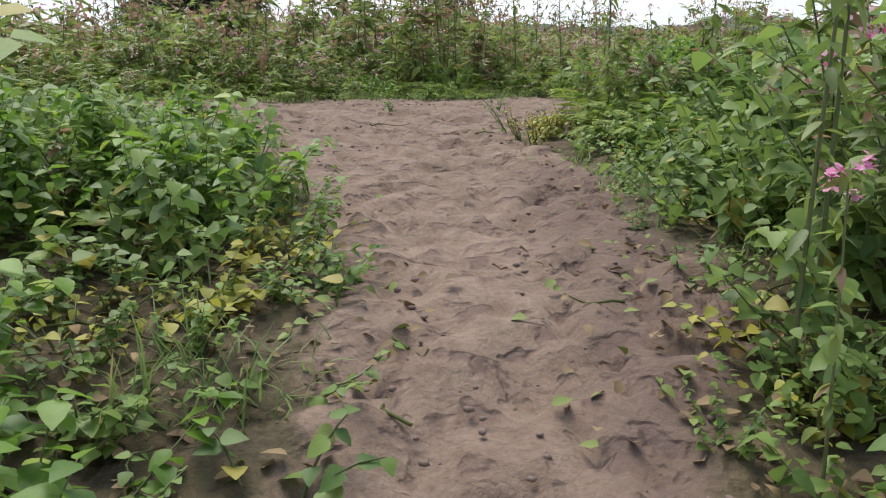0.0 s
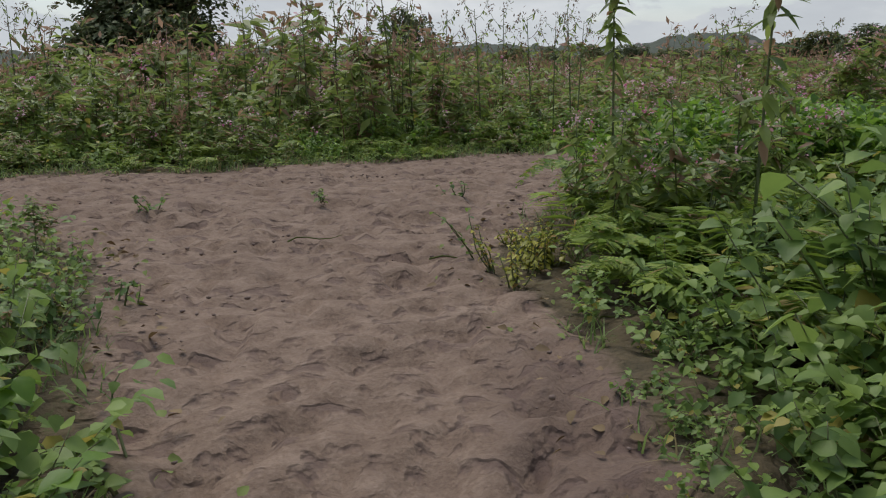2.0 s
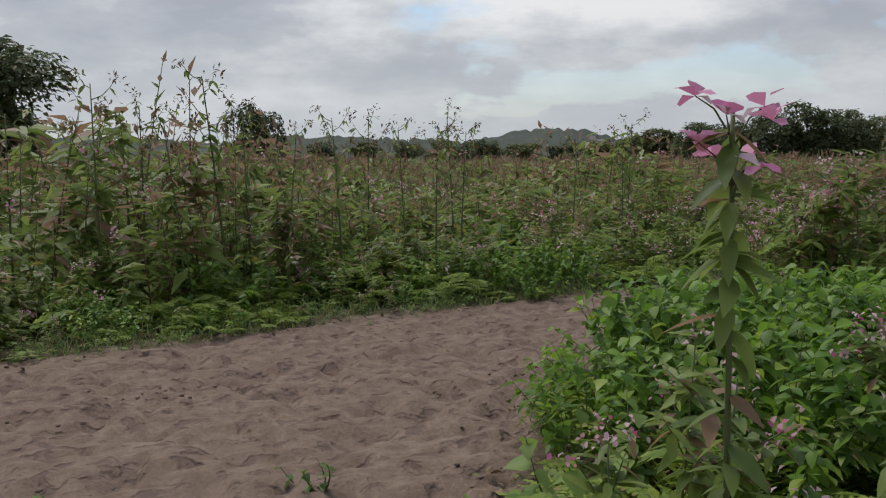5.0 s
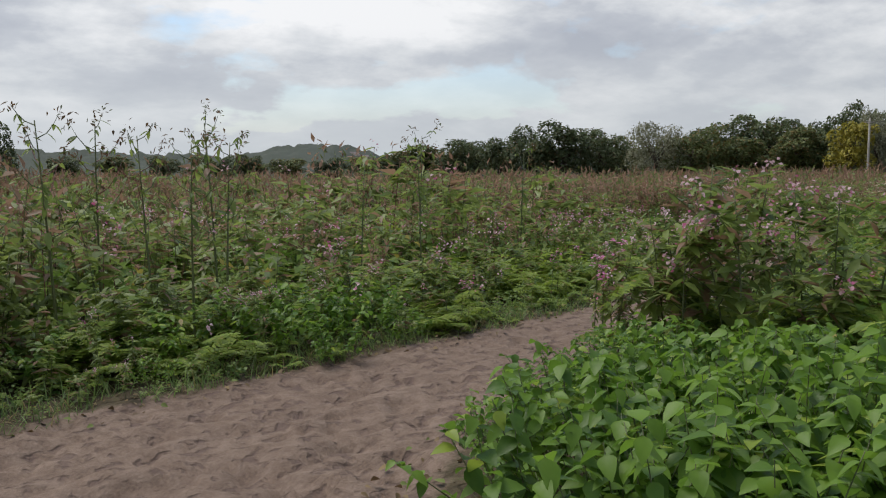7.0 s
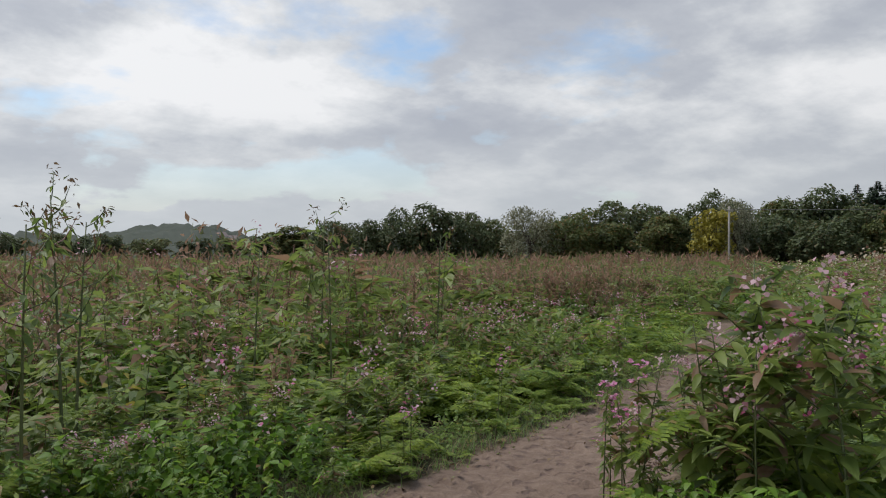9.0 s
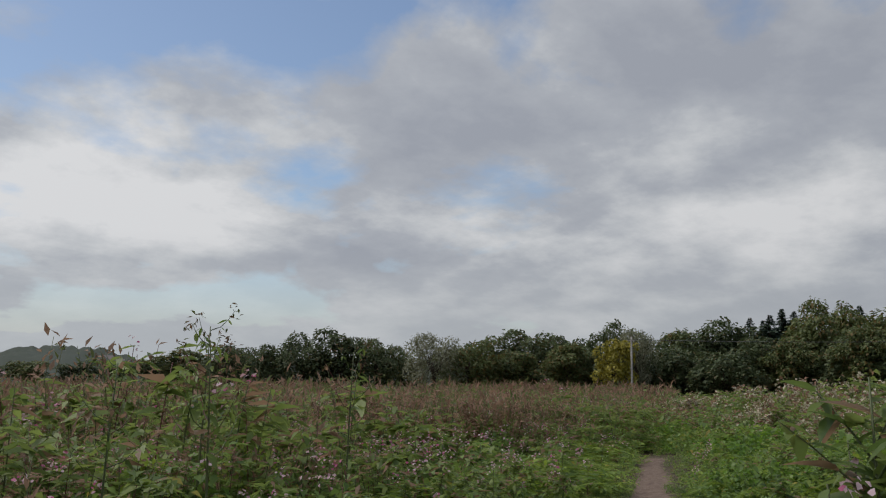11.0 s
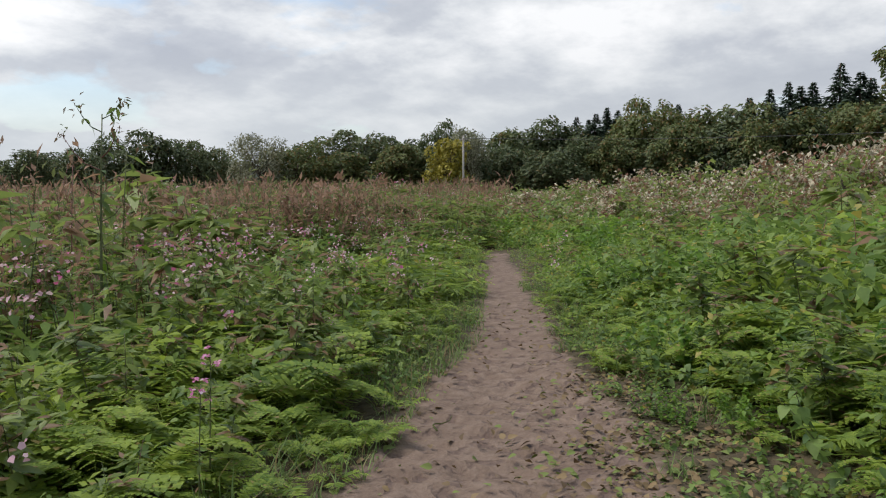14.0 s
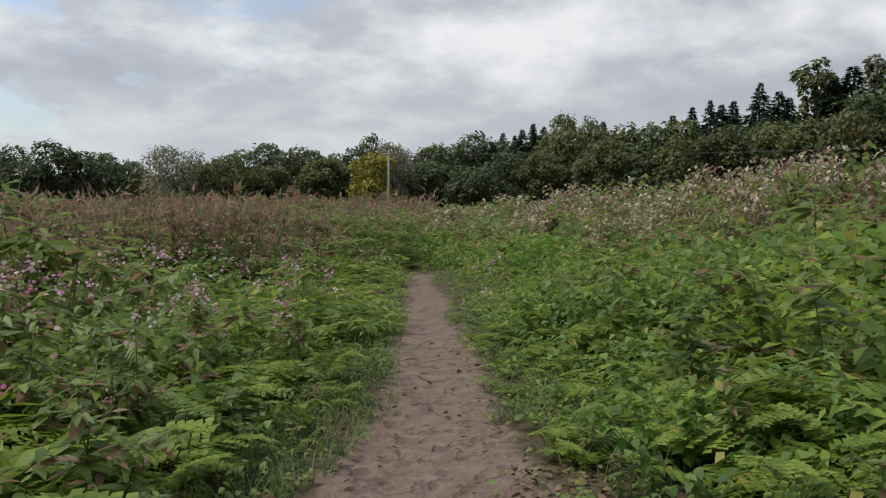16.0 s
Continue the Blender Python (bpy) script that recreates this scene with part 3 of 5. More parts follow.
def grow():
    step = 0.40
    xs, ys = np.meshgrid(np.arange(-16, 40, step), np.arange(-1.0, 40, step))
    P = np.stack([xs.ravel(), ys.ravel()], 1)
    P = P + rng.uniform(-step / 2, step / 2, P.shape)
    d = bare_dist(P)
    dl, df, dr = seg_dist(P, LEFT), seg_dist(P, FAR), seg_dist(P, RIGHT)
    dw = seg_dist(P, WALKED)
    clump = value_noise(P[:, 0] + 50, P[:, 1] + 50, 1.6, 11)
    patch = value_noise(P[:, 0] + 50, P[:, 1] + 50, 3.5, 12)
    rank = np.argsort(np.argsort(patch)) / len(patch)
    order = np.argsort(d)
    for i in order:
        (x, y), q = P[i], d[i]
        if q < 0.06 or q > 11 or dw[i] < 0.5:
            continue
        if q > 3 and rng.random() < 0.25 + 0.05 * q:
            continue
        if y > 30 and q > 6:
            continue
        near_thing = q < 2.2 and y < 19 and x > -5
        u = (0.6 * rank[i] * 7.0 + 0.55 * rng.random()) % 1.0
        c = 0.40 + 0.85 * clump[i] + 0.35 * rng.random()
        if df[i] <= min(dl[i], dr[i]):      # open field beyond the path
            high = 0.26 + 0.80 * float(ss(q, 0.2, 2.6)) + 0.55 * float(ss(q, 1.8, 4.5))
            low = 0.30 + 0.34 * float(ss(q, 0.1, 1.2)) + 0.42 * float(ss(q, 1.2, 4)) + 0.40 * float(ss(q, 4, 9)) + 0.28 * float(ss(q, 1.6, 3.5)) * (1 - float(ss(x, 7.0, 11.0)))
            low += 0.16 * float(ss(x, 7.0, 9.5)) * float(ss(q, 0.2, 0.9))
            h = (high + (low - high) * float(ss(x, -1.0, 3.2))) * c
            share = 0.55 if x > 5 and q < 3 else 0.22
            if -1.5 < x < 4.5 and q < 1.3:
                h = min(h, 0.62)
                put("fern" if u < 0.36 else "shrub" if u < 0.58 else "creeper" if u < 0.72 else "balsam_plant", x, y, h * (1.2 if u < 0.72 else 1.05), near_thing, 1.1)
            elif u < share and h < 1.05:
                put("fern", x, y, h * 1.25, near_thing, 1.05)
            elif u < share + (0.24 if q < 1.2 else 0.10):
                put("creeper", x, y, min(h * 1.5, 1.9), near_thing, 0.75)
            elif u < share + 0.5:
                put("leafy_weed", x, y, h, near_thing, 1.0 if h > 0.8 else 1.3)
            elif u < share + 0.62 and q > 1.0:
                put("willowherb", x, y, h * 1.3, near_thing)
            else:
                put("balsam_plant", x, y, h * 1.12, near_thing, 1.0 if h > 0.8 else 1.25)
        elif dl[i] <= dr[i]:                # bank on the inner side
            if y > 8.8 and x < -5:
                continue
            if y < 3.1 and q < 1.1 and rng.random() < 0.35:
                continue
            tall = math.exp(-((x + 1.2) ** 2 + (y - 3.9) ** 2) / 0.7)
            h = (0.16 + 0.24 * float(ss(q, 0.05, 0.7)) + 0.75 * float(ss(q, 1.2, 3.0)) + 0.30 * tall) * c
            if u < 0.66 or y < 3.4:
                put("creeper", x, y, max(h * 1.9, 0.55) if y > 3.1 or q > 1.1 else 0.38, near_thing, 0.85 if y > 3.1 else 1.1)
            elif u < 0.80:
                put("fern", x, y, max(h * 1.2, 0.4), near_thing)
            else:
                put("leafy_weed", x, y, h * 1.15, near_thing, 1.2)
        else:                                # the other side
            if y < 8.0 and x < 7:
                h = (0.26 + 0.36 * float(ss(q, 0.05, 0.6)) + 0.30 * float(ss(q, 0.8, 2.0))) * c
                if u < 0.50 or y < 5.0:
                    put("creeper", x, y, h * 1.6 + (0.35 * float(ss(q, 0.3, 1.0)) if y < 5.0 else 0.0), near_thing, 0.8)
                elif u < 0.80:
                    put("fern", x, y, h * 1.2, near_thing, 1.0)
                elif u < 0.90 or q < 0.5:
                    put("leafy_weed", x, y, h * 1.0, near_thing, 1.15)
                else:
                    put("balsam_plant", x, y, h * 1.1, near_thing)
            elif y < 12.6 and x < 5.2 and q < 2.6:
                h = (0.36 + 0.46 * float(ss(q, 0.05, 0.8))) * (0.6 + 0.4 * c)
                h *= 1.0 - 0.26 * float(ss(y, 10.0, 11.6))
                put("shrub" if u < 0.86 else "fern" if u < 0.95 else "creeper", x, y, h * 1.15, near_thing, 0.9)
            elif x < 7.0 and y > 11.5:
                h = (0.35 + 0.8 * float(ss(q, 0.15, 0.8))) * c
                put("balsam_plant" if u < 0.72 else "fern" if u < 0.92 else "leafy_weed", x, y, h, near_thing, 0.95)
            else:
                h = (0.20 + 0.42 * float(ss(q, 0.2, 1.5)) + 0.34 * float(ss(q, 1.5, 4.0)) + 0.06 * float(ss(x, 11.0, 14.0)) * float(ss(q, 0.3, 1.5))) * c
                if q < 0.7 and 7 < x < 10.5 and u < 0.45:
                    continue
                if u < 0.50:
                    put("fern", x, y, h * 1.3, near_thing, 1.05)
                elif u < 0.76:
                    put("creeper", x, y, h * 1.9, near_thing, 0.8)
                elif u < 0.9:
                    put("leafy_weed", x, y, h * 1.1, near_thing, 1.2)
                else:
                    put("shrub", x, y, h * 1.1, near_thing, 1.0)


grow()


def fill():
    """Lower leaves that close the gaps near the path."""
    step = 0.30
    xs, ys = np.meshgrid(np.arange(-7, 17, step), np.arange(0.5, 22, step))
    P = np.stack([xs.ravel(), ys.ravel()], 1)
    P = P + rng.uniform(-step / 2, step / 2, P.shape)
    d = bare_dist(P)
    df, dr, dl, dw = seg_dist(P, FAR), seg_dist(P, RIGHT), seg_dist(P, LEFT), seg_dist(P, WALKED)
    for i in range(len(P)):
        (x, y), q = P[i], d[i]
        if q < 0.04 or q > 2.4 or dw[i] < 0.5 or rng.random() < 0.2:
            continue
        u = rng.random()
        if df[i] <= min(dl[i], dr[i]):
            h = 0.20 + (0.55 if x < -1.5 else 0.32) * float(ss(q, 0.1, 1.6))
            put("fern" if u < 0.4 else "creeper" if u < 0.7 else "leafy_weed", x, y, h * rng.uniform(0.9, 1.4), False, 1.15)
        elif dr[i] < dl[i] and y < 8.2:
            h = 0.22 + 0.30 * float(ss(q, 0.05, 0.7))
            put("fern" if u < 0.5 and y > 5.0 else "creeper", x, y, h * 1.4, q < 0.8 and u < 0.5, 1.0)
        elif dr[i] < dl[i] and 7 < x < 10.5 and q < 0.8:
            if u < 0.6:
                put("creeper", x, y, rng.uniform(0.25, 0.5), False, 1.0)
        elif dr[i] < dl[i] and (x > 6.5):
            h = 0.20 + 0.32 * float(ss(q, 0.1, 1.2))
            put("fern" if u < 0.55 else "creeper", x, y, h * (1.3 if u < 0.55 else 1.7), False, 1.0)
        elif dl[i] <= dr[i] and q > 0.25 and u < 0.5 and y > 3.1:
            put("creeper", x, y, rng.uniform(0.5, 0.9), False, 1.0)


fill()
for k in range(230):
    # a tall stand of seeding willowherb in the open field
    az, r = radians(rng.choice((24, 33, 37, 41, 45, 48)) + rng.normal(0, 2.2)), rng.uniform(12.5, 24)
    put("willowherb", 6.5 + r * math.sin(az), 14.4 + r * math.cos(az), rng.uniform(1.3, 2.0), k < 40, 1.0)
for k in range(2300):
    az, r = radians(rng.uniform(-42, 60)), 6 + 36 * rng.random() ** 1.3
    x, y = 5.5 + r * math.sin(az), 14.0 + r * math.cos(az)
    lot = float(value_noise(np.array([x + 70]), np.array([y + 70]), 2.6, 31)[0])
    if rng.random() > 0.15 + lot or (x - 9.9) * 0.53 - (y - 15.5) * 0.85 > -1 or bare_dist(np.array([[x, y]]))[0] < 2.6:
        continue
    put("willowherb" if lot * 0.7 + 0.4 * rng.random() > 0.48 else "balsam_plant" if rng.random() < 0.7 else "shrub", x, y, (0.75 + 0.55 * lot + 0.3 * rng.random()) * (1.0 if r > 9 else 0.85), False, 1.1)
for x, y, s in ((9.35, 14.2, 0.62), (9.7, 13.9, 0.7), (9.1, 13.7, 0.66), (10.1, 14.3, 0.6), (11.6, 15.6, 0.75), (12.2, 15.3, 0.9), (12.6, 15.6, 0.9), (11.9, 14.9, 0.95)):
    put("leafy_weed", x, y, s, True, 1.35)

# tall flowering balsams that stand out beside the path
for x, y, h in ((1.7, 6.85, 0.95), (2.1, 7.0, 0.98), (1.6, 7.7, 0.9), (2.5, 7.3, 1.0), (1.4, 7.15, 0.9), (1.3, 6.85, 0.8), (1.15, 7.2, 0.72), (5.6, 12.45, 1.35), (5.9, 12.75, 1.2), (5.3, 12.2, 1.3), (6.1, 12.3, 1.25),
                (5.75, 12.95, 0.95), (6.4, 13.0, 1.1), (1.35, 2.7, 1.1), (1.5, 3.1, 1.3), (1.25, 2.0, 0.75), (2.6, 7.9, 0.8), (5.5, 13.2, 0.92), (5.3, 12.95, 1.0), (5.0, 15.25, 0.85), (6.0, 13.05, 0.95), (5.6, 12.75, 1.0), (10.1, 18.2, 0.9), (9.4, 17.9, 0.85), (11.5, 18.6, 0.95), (10.7, 18.9, 0.9), (2.9, 14.6, 0.6), (1.5, 14.2, 0.6)):
    put("balsam_plant", x, y, h * (0.9 if h > 1.05 else 1.0), True, 0.85)

for x, y, h, w in ((-1.05, 3.55, 0.62, 0.8), (-1.5, 3.8, 0.72, 0.8), (-2.0, 3.5, 0.75, 0.85), (-1.4, 4.4, 0.72, 0.8), (-2.1, 4.3, 0.8, 0.85), (-2.6, 3.7, 0.85, 0.9), (-0.95, 1.45, 0.6, 0.8), (-1.5, 1.9, 0.55, 0.9)):
    put("shrub", x, y, h, True, w / h)


def tall_balsam_parts(head, leafy_top):
    """A lanky balsam 1 m tall before scaling: bare stem, long drooping leaves near the top, loose pink blooms."""
    stem, leaves, fl = Soup(), Soup(), Soup()
    main = stem_line(1.0, 0.03, 7)
    tube(stem, main, 0.007, 0.003, 5)
    n = leafy_top
    t = np.concatenate([rng.uniform(0.25, 0.8, n // 2), rng.uniform(0.78, 0.99, n - n // 2)])
    leaves.scatter(LANCE, on_line(main, t), rng.uniform(0.05, 0.10, n) * (1.0 if head else 1.35), rng.uniform(0, 6.28, n), rng.uniform(-0.95, 0.15, n), rng.uniform(-0.4, 0.4, n))
    for k in range(head):
        a, rise = k * 2.4, rng.uniform(0.02, 0.07)
        base = on_line(main, rng.uniform(0.86, 1.0))
        tip = base + (0.05 * math.cos(a), 0.05 * math.sin(a), rise)
        tube(stem, np.array([base, (base + tip) / 2 + (0, 0, 0.012), tip]), 0.002, 0.001, 3)
        m = 5
        fl.scatter(PETAL, np.repeat(tip[None], m, 0), rng.uniform(0.022, 0.036, m), np.arange(m) * 1.257 + rng.uniform(-0.3, 0.3, m), rng.uniform(-0.5, 0.9, m), rng.uniform(-0.5, 0.5, m))
    return [("stem", stem, M_STEM), ("foliage", leaves, M_BALSAM), ("flower_head", fl, M_VIVID)]


for x, y, h, head, n in ((1.33, 6.95, 1.55, 8, 60), (1.95, 6.4, 1.58, 0, 40), (0.98, 2.25, 1.32, 7, 40), (1.12, 2.45, 1.42, 8, 44), (0.86, 1.75, 0.78, 7, 34), (0.98, 1.6, 0.62, 6, 30), (5.3, 13.22, 0.84, 12, 40), (5.45, 13.3, 0.76, 12, 40),
                         (5.38, 13.0, 0.98, 8, 44), (5.2, 12.98, 0.72, 8, 40), (5.0, 14.98, 0.52, 9, 26), (5.15, 15.1, 0.5, 8, 26), (6.9, 16.1, 0.62, 7, 26), (7.2, 16.4, 0.66, 7, 26)):
    ob = build_thing("flowering_balsam", tall_balsam_parts(head, n), "tall balsam with drooping leaves and bright pink flowers" if head else "tall leafy balsam with a nodding top", "plant", "flowering balsams by the path")
    ob.matrix_world = pose(x, y, float(zg(y)) - 0.01, 0, 0, rng.uniform(0, 360))
    ob.scale = (h, h, h)

# gone-over stalks that stand above the field
stalk_roots = []
spots = [(5.9, 17.7, 2.05), (8.86, 19.8, 2.15), (7.0, 20.0, 2.4), (5.4, 18.6, 1.9), (-1.3, 14.6, 2.4), (-0.9, 15.0, 2.2), (0.0, 14.8, 2.5), (0.25, 15.3, 2.2),
         (1.3, 15.4, 2.1), (2.2, 16.0, 2.05), (2.4, 15.2, 1.9), (2.9, 16.4, 2.2), (3.1, 16.9, 2.05), (-2.2, 14.9, 2.1), (-2.9, 14.2, 2.0), (-3.6, 14.6, 2.2), (-4.6, 14.0, 2.0), (-0.4, 14.3, 2.0),
         (0.6, 14.6, 1.9), (1.8, 16.8, 2.2), (-5.6, 15.2, 2.2)]
for x, y, h in spots:
    i = int(rng.integers(4))
    m = pose(x, y, float(zg(y)) - 0.01, rng.uniform(-4, 4), rng.uniform(-4, 4), rng.uniform(0, 360))
    if len(stalk_roots) < 4:
        ob = build_thing("seeding_stalk", STALKS[len(stalk_roots)], "tall gone-over stalk with drooping leaves and seed pods", "plant", "stalks above the field")
        ob.matrix_world = m
        stalk_roots.append(ob)
    else:
        ob = copy_thing(stalk_roots[i], m)
    ob.scale = (h * 1.15, h * 1.15, h)
    if x < 1.0 and y < 16:
        for k in range(3):
            put(("balsam_plant", "leafy_weed", "willowherb")[k], x + rng.normal(0, 0.3), y + rng.normal(0, 0.3), h * rng.uniform(0.52, 0.74), False, 1.0)

# ---- open field further off: joined leaves on clumps, rusty seeding patches ----
def field():
    green, rust = Soup(), Soup()
    n = 112000
    ang = np.where(rng.random(n) < 0.82, rng.uniform(-0.75, 1.75, n), rng.uniform(-2.2, 3.2, n))
    r = 9 + 80 * rng.random(n) ** 1.5
    x, y = 4 + r * np.sin(ang), 11 + r * np.cos(ang)
    P = np.stack([x, y], 1)
    d = bare_dist(P)
    ok = d > 5.5
    x, y, r, P, d = x[ok], y[ok], r[ok], P[ok], d[ok]
    n = len(x)
    cl = value_noise(x + 90, y + 90, 1.1, 21)
    pa = value_noise(x + 90, y + 90, 6.0, 22)
    h = 0.30 + 0.85 * cl + 0.75 * pa * pa
    z = zg(y) + h * rng.uniform(0.35, 1.0, n) ** 0.6
    side = (x - 9.9) * 0.53 - (y - 15.5) * 0.85 > 0    # ground on the far side of the narrow path
    z = z + np.where(side, 0.0, 0.38 * ss(d, 5.0, 10.0))
    isrust = (pa * 0.6 + cl * 0.4 + rng.normal(0, 0.12, n) > 0.62) & (r > 13) & ~side
    size = rng.uniform(0.10, 0.20, n) * (0.8 + r / 45)
    g = ~isrust
    pos = np.stack([x, y, z], 1)
    green.scatter(LANCE_LOW, pos[g], np.stack([size[g] * 1.3, size[g], size[g]], 1), rng.uniform(0, 6.28, g.sum()), rng.uniform(-0.6, 0.9, g.sum()), rng.uniform(-0.6, 0.6, g.sum()))
    k = isrust
    pos[k, 2] += 0.18 * rng.random(k.sum())
    rust.scatter(LANCE_LOW, pos[k], np.stack([size[k] * 0.8, size[k] * 1.5, size[k]], 1), rng.uniform(0, 6.28, k.sum()), rng.uniform(0.3, 1.5, k.sum()), rng.uniform(-0.6, 0.6, k.sum()))
    return green, rust


fg, fr = field()


# ---- leafy hummocks that break up the open field ----
def hummock_parts(mat, n, size):
    lv = Soup()
    u = rng.normal(0, 1, (n, 3))
    u /= np.linalg.norm(u, axis=1)[:, None]
    u[:, 2] = np.abs(u[:, 2])
    bumps = 0.65 + 0.5 * value_noise(u[:, 0] * 3 + 20, u[:, 1] * 3 + u[:, 2] * 2 + 20, 0.7, int(rng.integers(999)))
    p = u * (bumps * rng.uniform(0.75, 1.08, n))[:, None]
    lv.scatter(LANCE_LOW, p, np.stack([np.full(n, size * 1.35), np.full(n, size), np.full(n, size)], 1) * rng.uniform(0.7, 1.2, (n, 1)), rng.uniform(0, 6.28, n), rng.uniform(-0.7, 0.7, n), rng.uniform(-0.5, 0.5, n))
    stem = Soup()
    for k in range(3):
        q = p[int(rng.integers(n))]
        tube(stem, np.array([(0, 0, 0), q * (0.4, 0.4, 0.6), q]), 0.012, 0.004, 3)
    return [("stem", stem, M_STEM), ("foliage", lv, mat)]


HUMMOCKS = [(hummock_parts(M_BALSAM, 520, 0.17), "rounded clump of dark green weeds in the field"), (hummock_parts(M_CREEPER, 520, 0.15), "rounded clump of light green weeds in the field"),
            (hummock_parts(M_FERN, 520, 0.16), "rounded clump of yellow-green bracken in the field"), (hummock_parts(M_RUST, 480, 0.15), "rounded clump of rusty brown weeds in the field")]
hummock_roots = {}


def put_hummock(i, x, y, w, h):
    parts, label = HUMMOCKS[i]
    m = pose(x, y, float(zg(y)) - 0.03, 0, 0, rng.uniform(0, 360))
    if i not in hummock_roots:
        ob = hummock_roots[i] = build_thing("weed_clump", parts, label, "plant", "clumps in the field")
        ob.matrix_world = m
    else:
        ob = copy_thing(hummock_roots[i], m)
    ob.scale = (w, w * rng.uniform(0.8, 1.2), h)


for i, x, y, w, h in ((1, 11.0, 14.9, 0.6, 0.62), (2, 12.4, 15.6, 0.7, 0.72), (1, 13.6, 16.3, 0.7, 0.75), (2, 11.7, 13.8, 0.75, 0.8), (1, 12.9, 14.4, 0.8, 0.9), (2, 14.4, 15.6, 0.8, 0.9), (1, 15.6, 17.0, 0.8, 0.85),
                      (2, 10.3, 13.4, 0.6, 0.7), (0, 14.0, 13.9, 0.9, 1.0), (2, 15.8, 15.2, 0.9, 1.0), (1, 17.4, 16.8, 0.9, 1.0), (1, 13.0, 12.6, 0.9, 0.95), (0, 16.9, 18.3, 0.7, 0.7), (2, 18.6, 18.9, 0.8, 0.8),
                      (2, 8.2, 17.9, 0.6, 0.62), (0, 9.6, 18.6, 0.65, 0.72), (1, 11.0, 19.2, 0.7, 0.72), (2, 12.4, 19.8, 0.7, 0.75), (0, 10.8, 20.6, 0.8, 0.9), (2, 6.8, 17.4, 0.6, 0.65), (1, 14.2, 21.2, 0.8, 0.8)):
    put_hummock(i, x, y, w, h)
made = 0
while made < 130:
    az, r = radians(rng.uniform(-45, 88)), 7 + 33 * rng.random() ** 1.3
    x, y = 5.0 + r * math.sin(az), 13.5 + r * math.cos(az)
    far_d = bare_dist(np.array([[x, y]]))[0]
    if far_d < 1.9:
        continue
    right = (x - 9.9) * 0.53 - (y - 15.5) * 0.85 > 0
    i = int(rng.choice(4, p=(0.15, 0.4, 0.45, 0.0) if right else (0.4, 0.25, 0.15, 0.2)))
    put_hummock(i, x, y, rng.uniform(0.55, 1.1), rng.uniform(0.75, 1.25) * (0.8 if right or far_d < 3 else 1.0))
    made += 1


# ---- thickets with pale blossom beyond the bracken ----
def thicket_parts(cream_share):
    leaves, bl, wood = Soup(), Soup(), Soup()
    for k in range(12):
        a = rng.uniform(0, 6.28)
        r = 1.1 * math.sqrt(rng.random())
        tip = np.array([r * math.cos(a), r * math.sin(a), 1.0 * math.sqrt(max(0.05, 1 - 0.55 * r * r)) * rng.uniform(0.8, 1.1)])
        foot = np.array([0.3 * r * math.cos(a), 0.3 * r * math.sin(a), 0])
        tube(wood, np.array([foot, (foot + tip) / 2 + (0, 0, 0.15), tip]), 0.02, 0.004, 3)
    n = 1300
    u = rng.normal(0, 1, (n, 3))
    u /= np.linalg.norm(u, axis=1)[:, None]
    u[:, 2] = np.abs(u[:, 2])
    bumps = 0.78 + 0.3 * value_noise(u[:, 0] * 3 + 20, u[:, 1] * 3 + u[:, 2] * 2 + 20, 0.8, int(rng.integers(999)))
    p = u * np.array([1.3, 1.3, 1.0]) * (bumps * rng.uniform(0.72, 1.03, n))[:, None]
    leaves.scatter(OVATE_LOW, p, rng.uniform(0.07, 0.13, n), rng.uniform(0, 6.28, n), rng.uniform(-0.8, 0.6, n), rng.uniform(-0.6, 0.6, n))
    m = int(2800 * cream_share)
    if m:
        grp = value_noise(u[:, 0] * 4 + 50, u[:, 1] * 4 + 50, 0.9, int(rng.integers(999)))
        c = rng.choice(np.flatnonzero((u[:, 2] > 0.2) & (grp > 0.58)), m)
        q = p[c] * rng.uniform(1.0, 1.07, (m, 1)) + rng.normal(0, 0.03, (m, 3)) + (0, 0, 0.03)
        bl.scatter(OVATE_LOW, q, rng.uniform(0.04, 0.09, m), rng.uniform(0, 6.28, m), rng.uniform(-0.6, 1.2, m), rng.uniform(-0.8, 0.8, m))
    return [("branch", wood, M_BRANCH), ("foliage", leaves, M_BALSAM), ("blossom", bl, M_CREAM)]


T_CREAM = [thicket_parts(s) for s in (0.95, 0.75, 0.45)]
T_GREEN = [thicket_parts(s) for s in (0.0, 0.12)]
roots = {}
T_BROWN = [[(n, q, {"branch": M_BRANCH, "foliage": M_RUST, "blossom": M_CREAM}[n]) for n, q, _ in thicket_parts(w)] for w in (0.10, 0.3)]
lab = {"b": "gone-over thicket with rusty brown leaves and seed heads", "c": "rambling thicket covered in pale cream blossom", "g": "rounded green bramble thicket at the field's edge"}


def put_thicket(which, x, y, h, w):
    sets = {"c": T_CREAM, "g": T_GREEN, "b": T_BROWN}[which]
    i = int(rng.integers(len(sets)))
    m = pose(x, y, float(zg(y)) - 0.05, 0, 0, rng.uniform(0, 360))
    if (which, i) not in roots:
        ob = roots[(which, i)] = build_thing("thicket", sets[i], lab[which], "shrub", "thickets")
        ob.matrix_world = m
    else:
        ob = copy_thing(roots[(which, i)], m)
    ob.scale = (w, w, h)


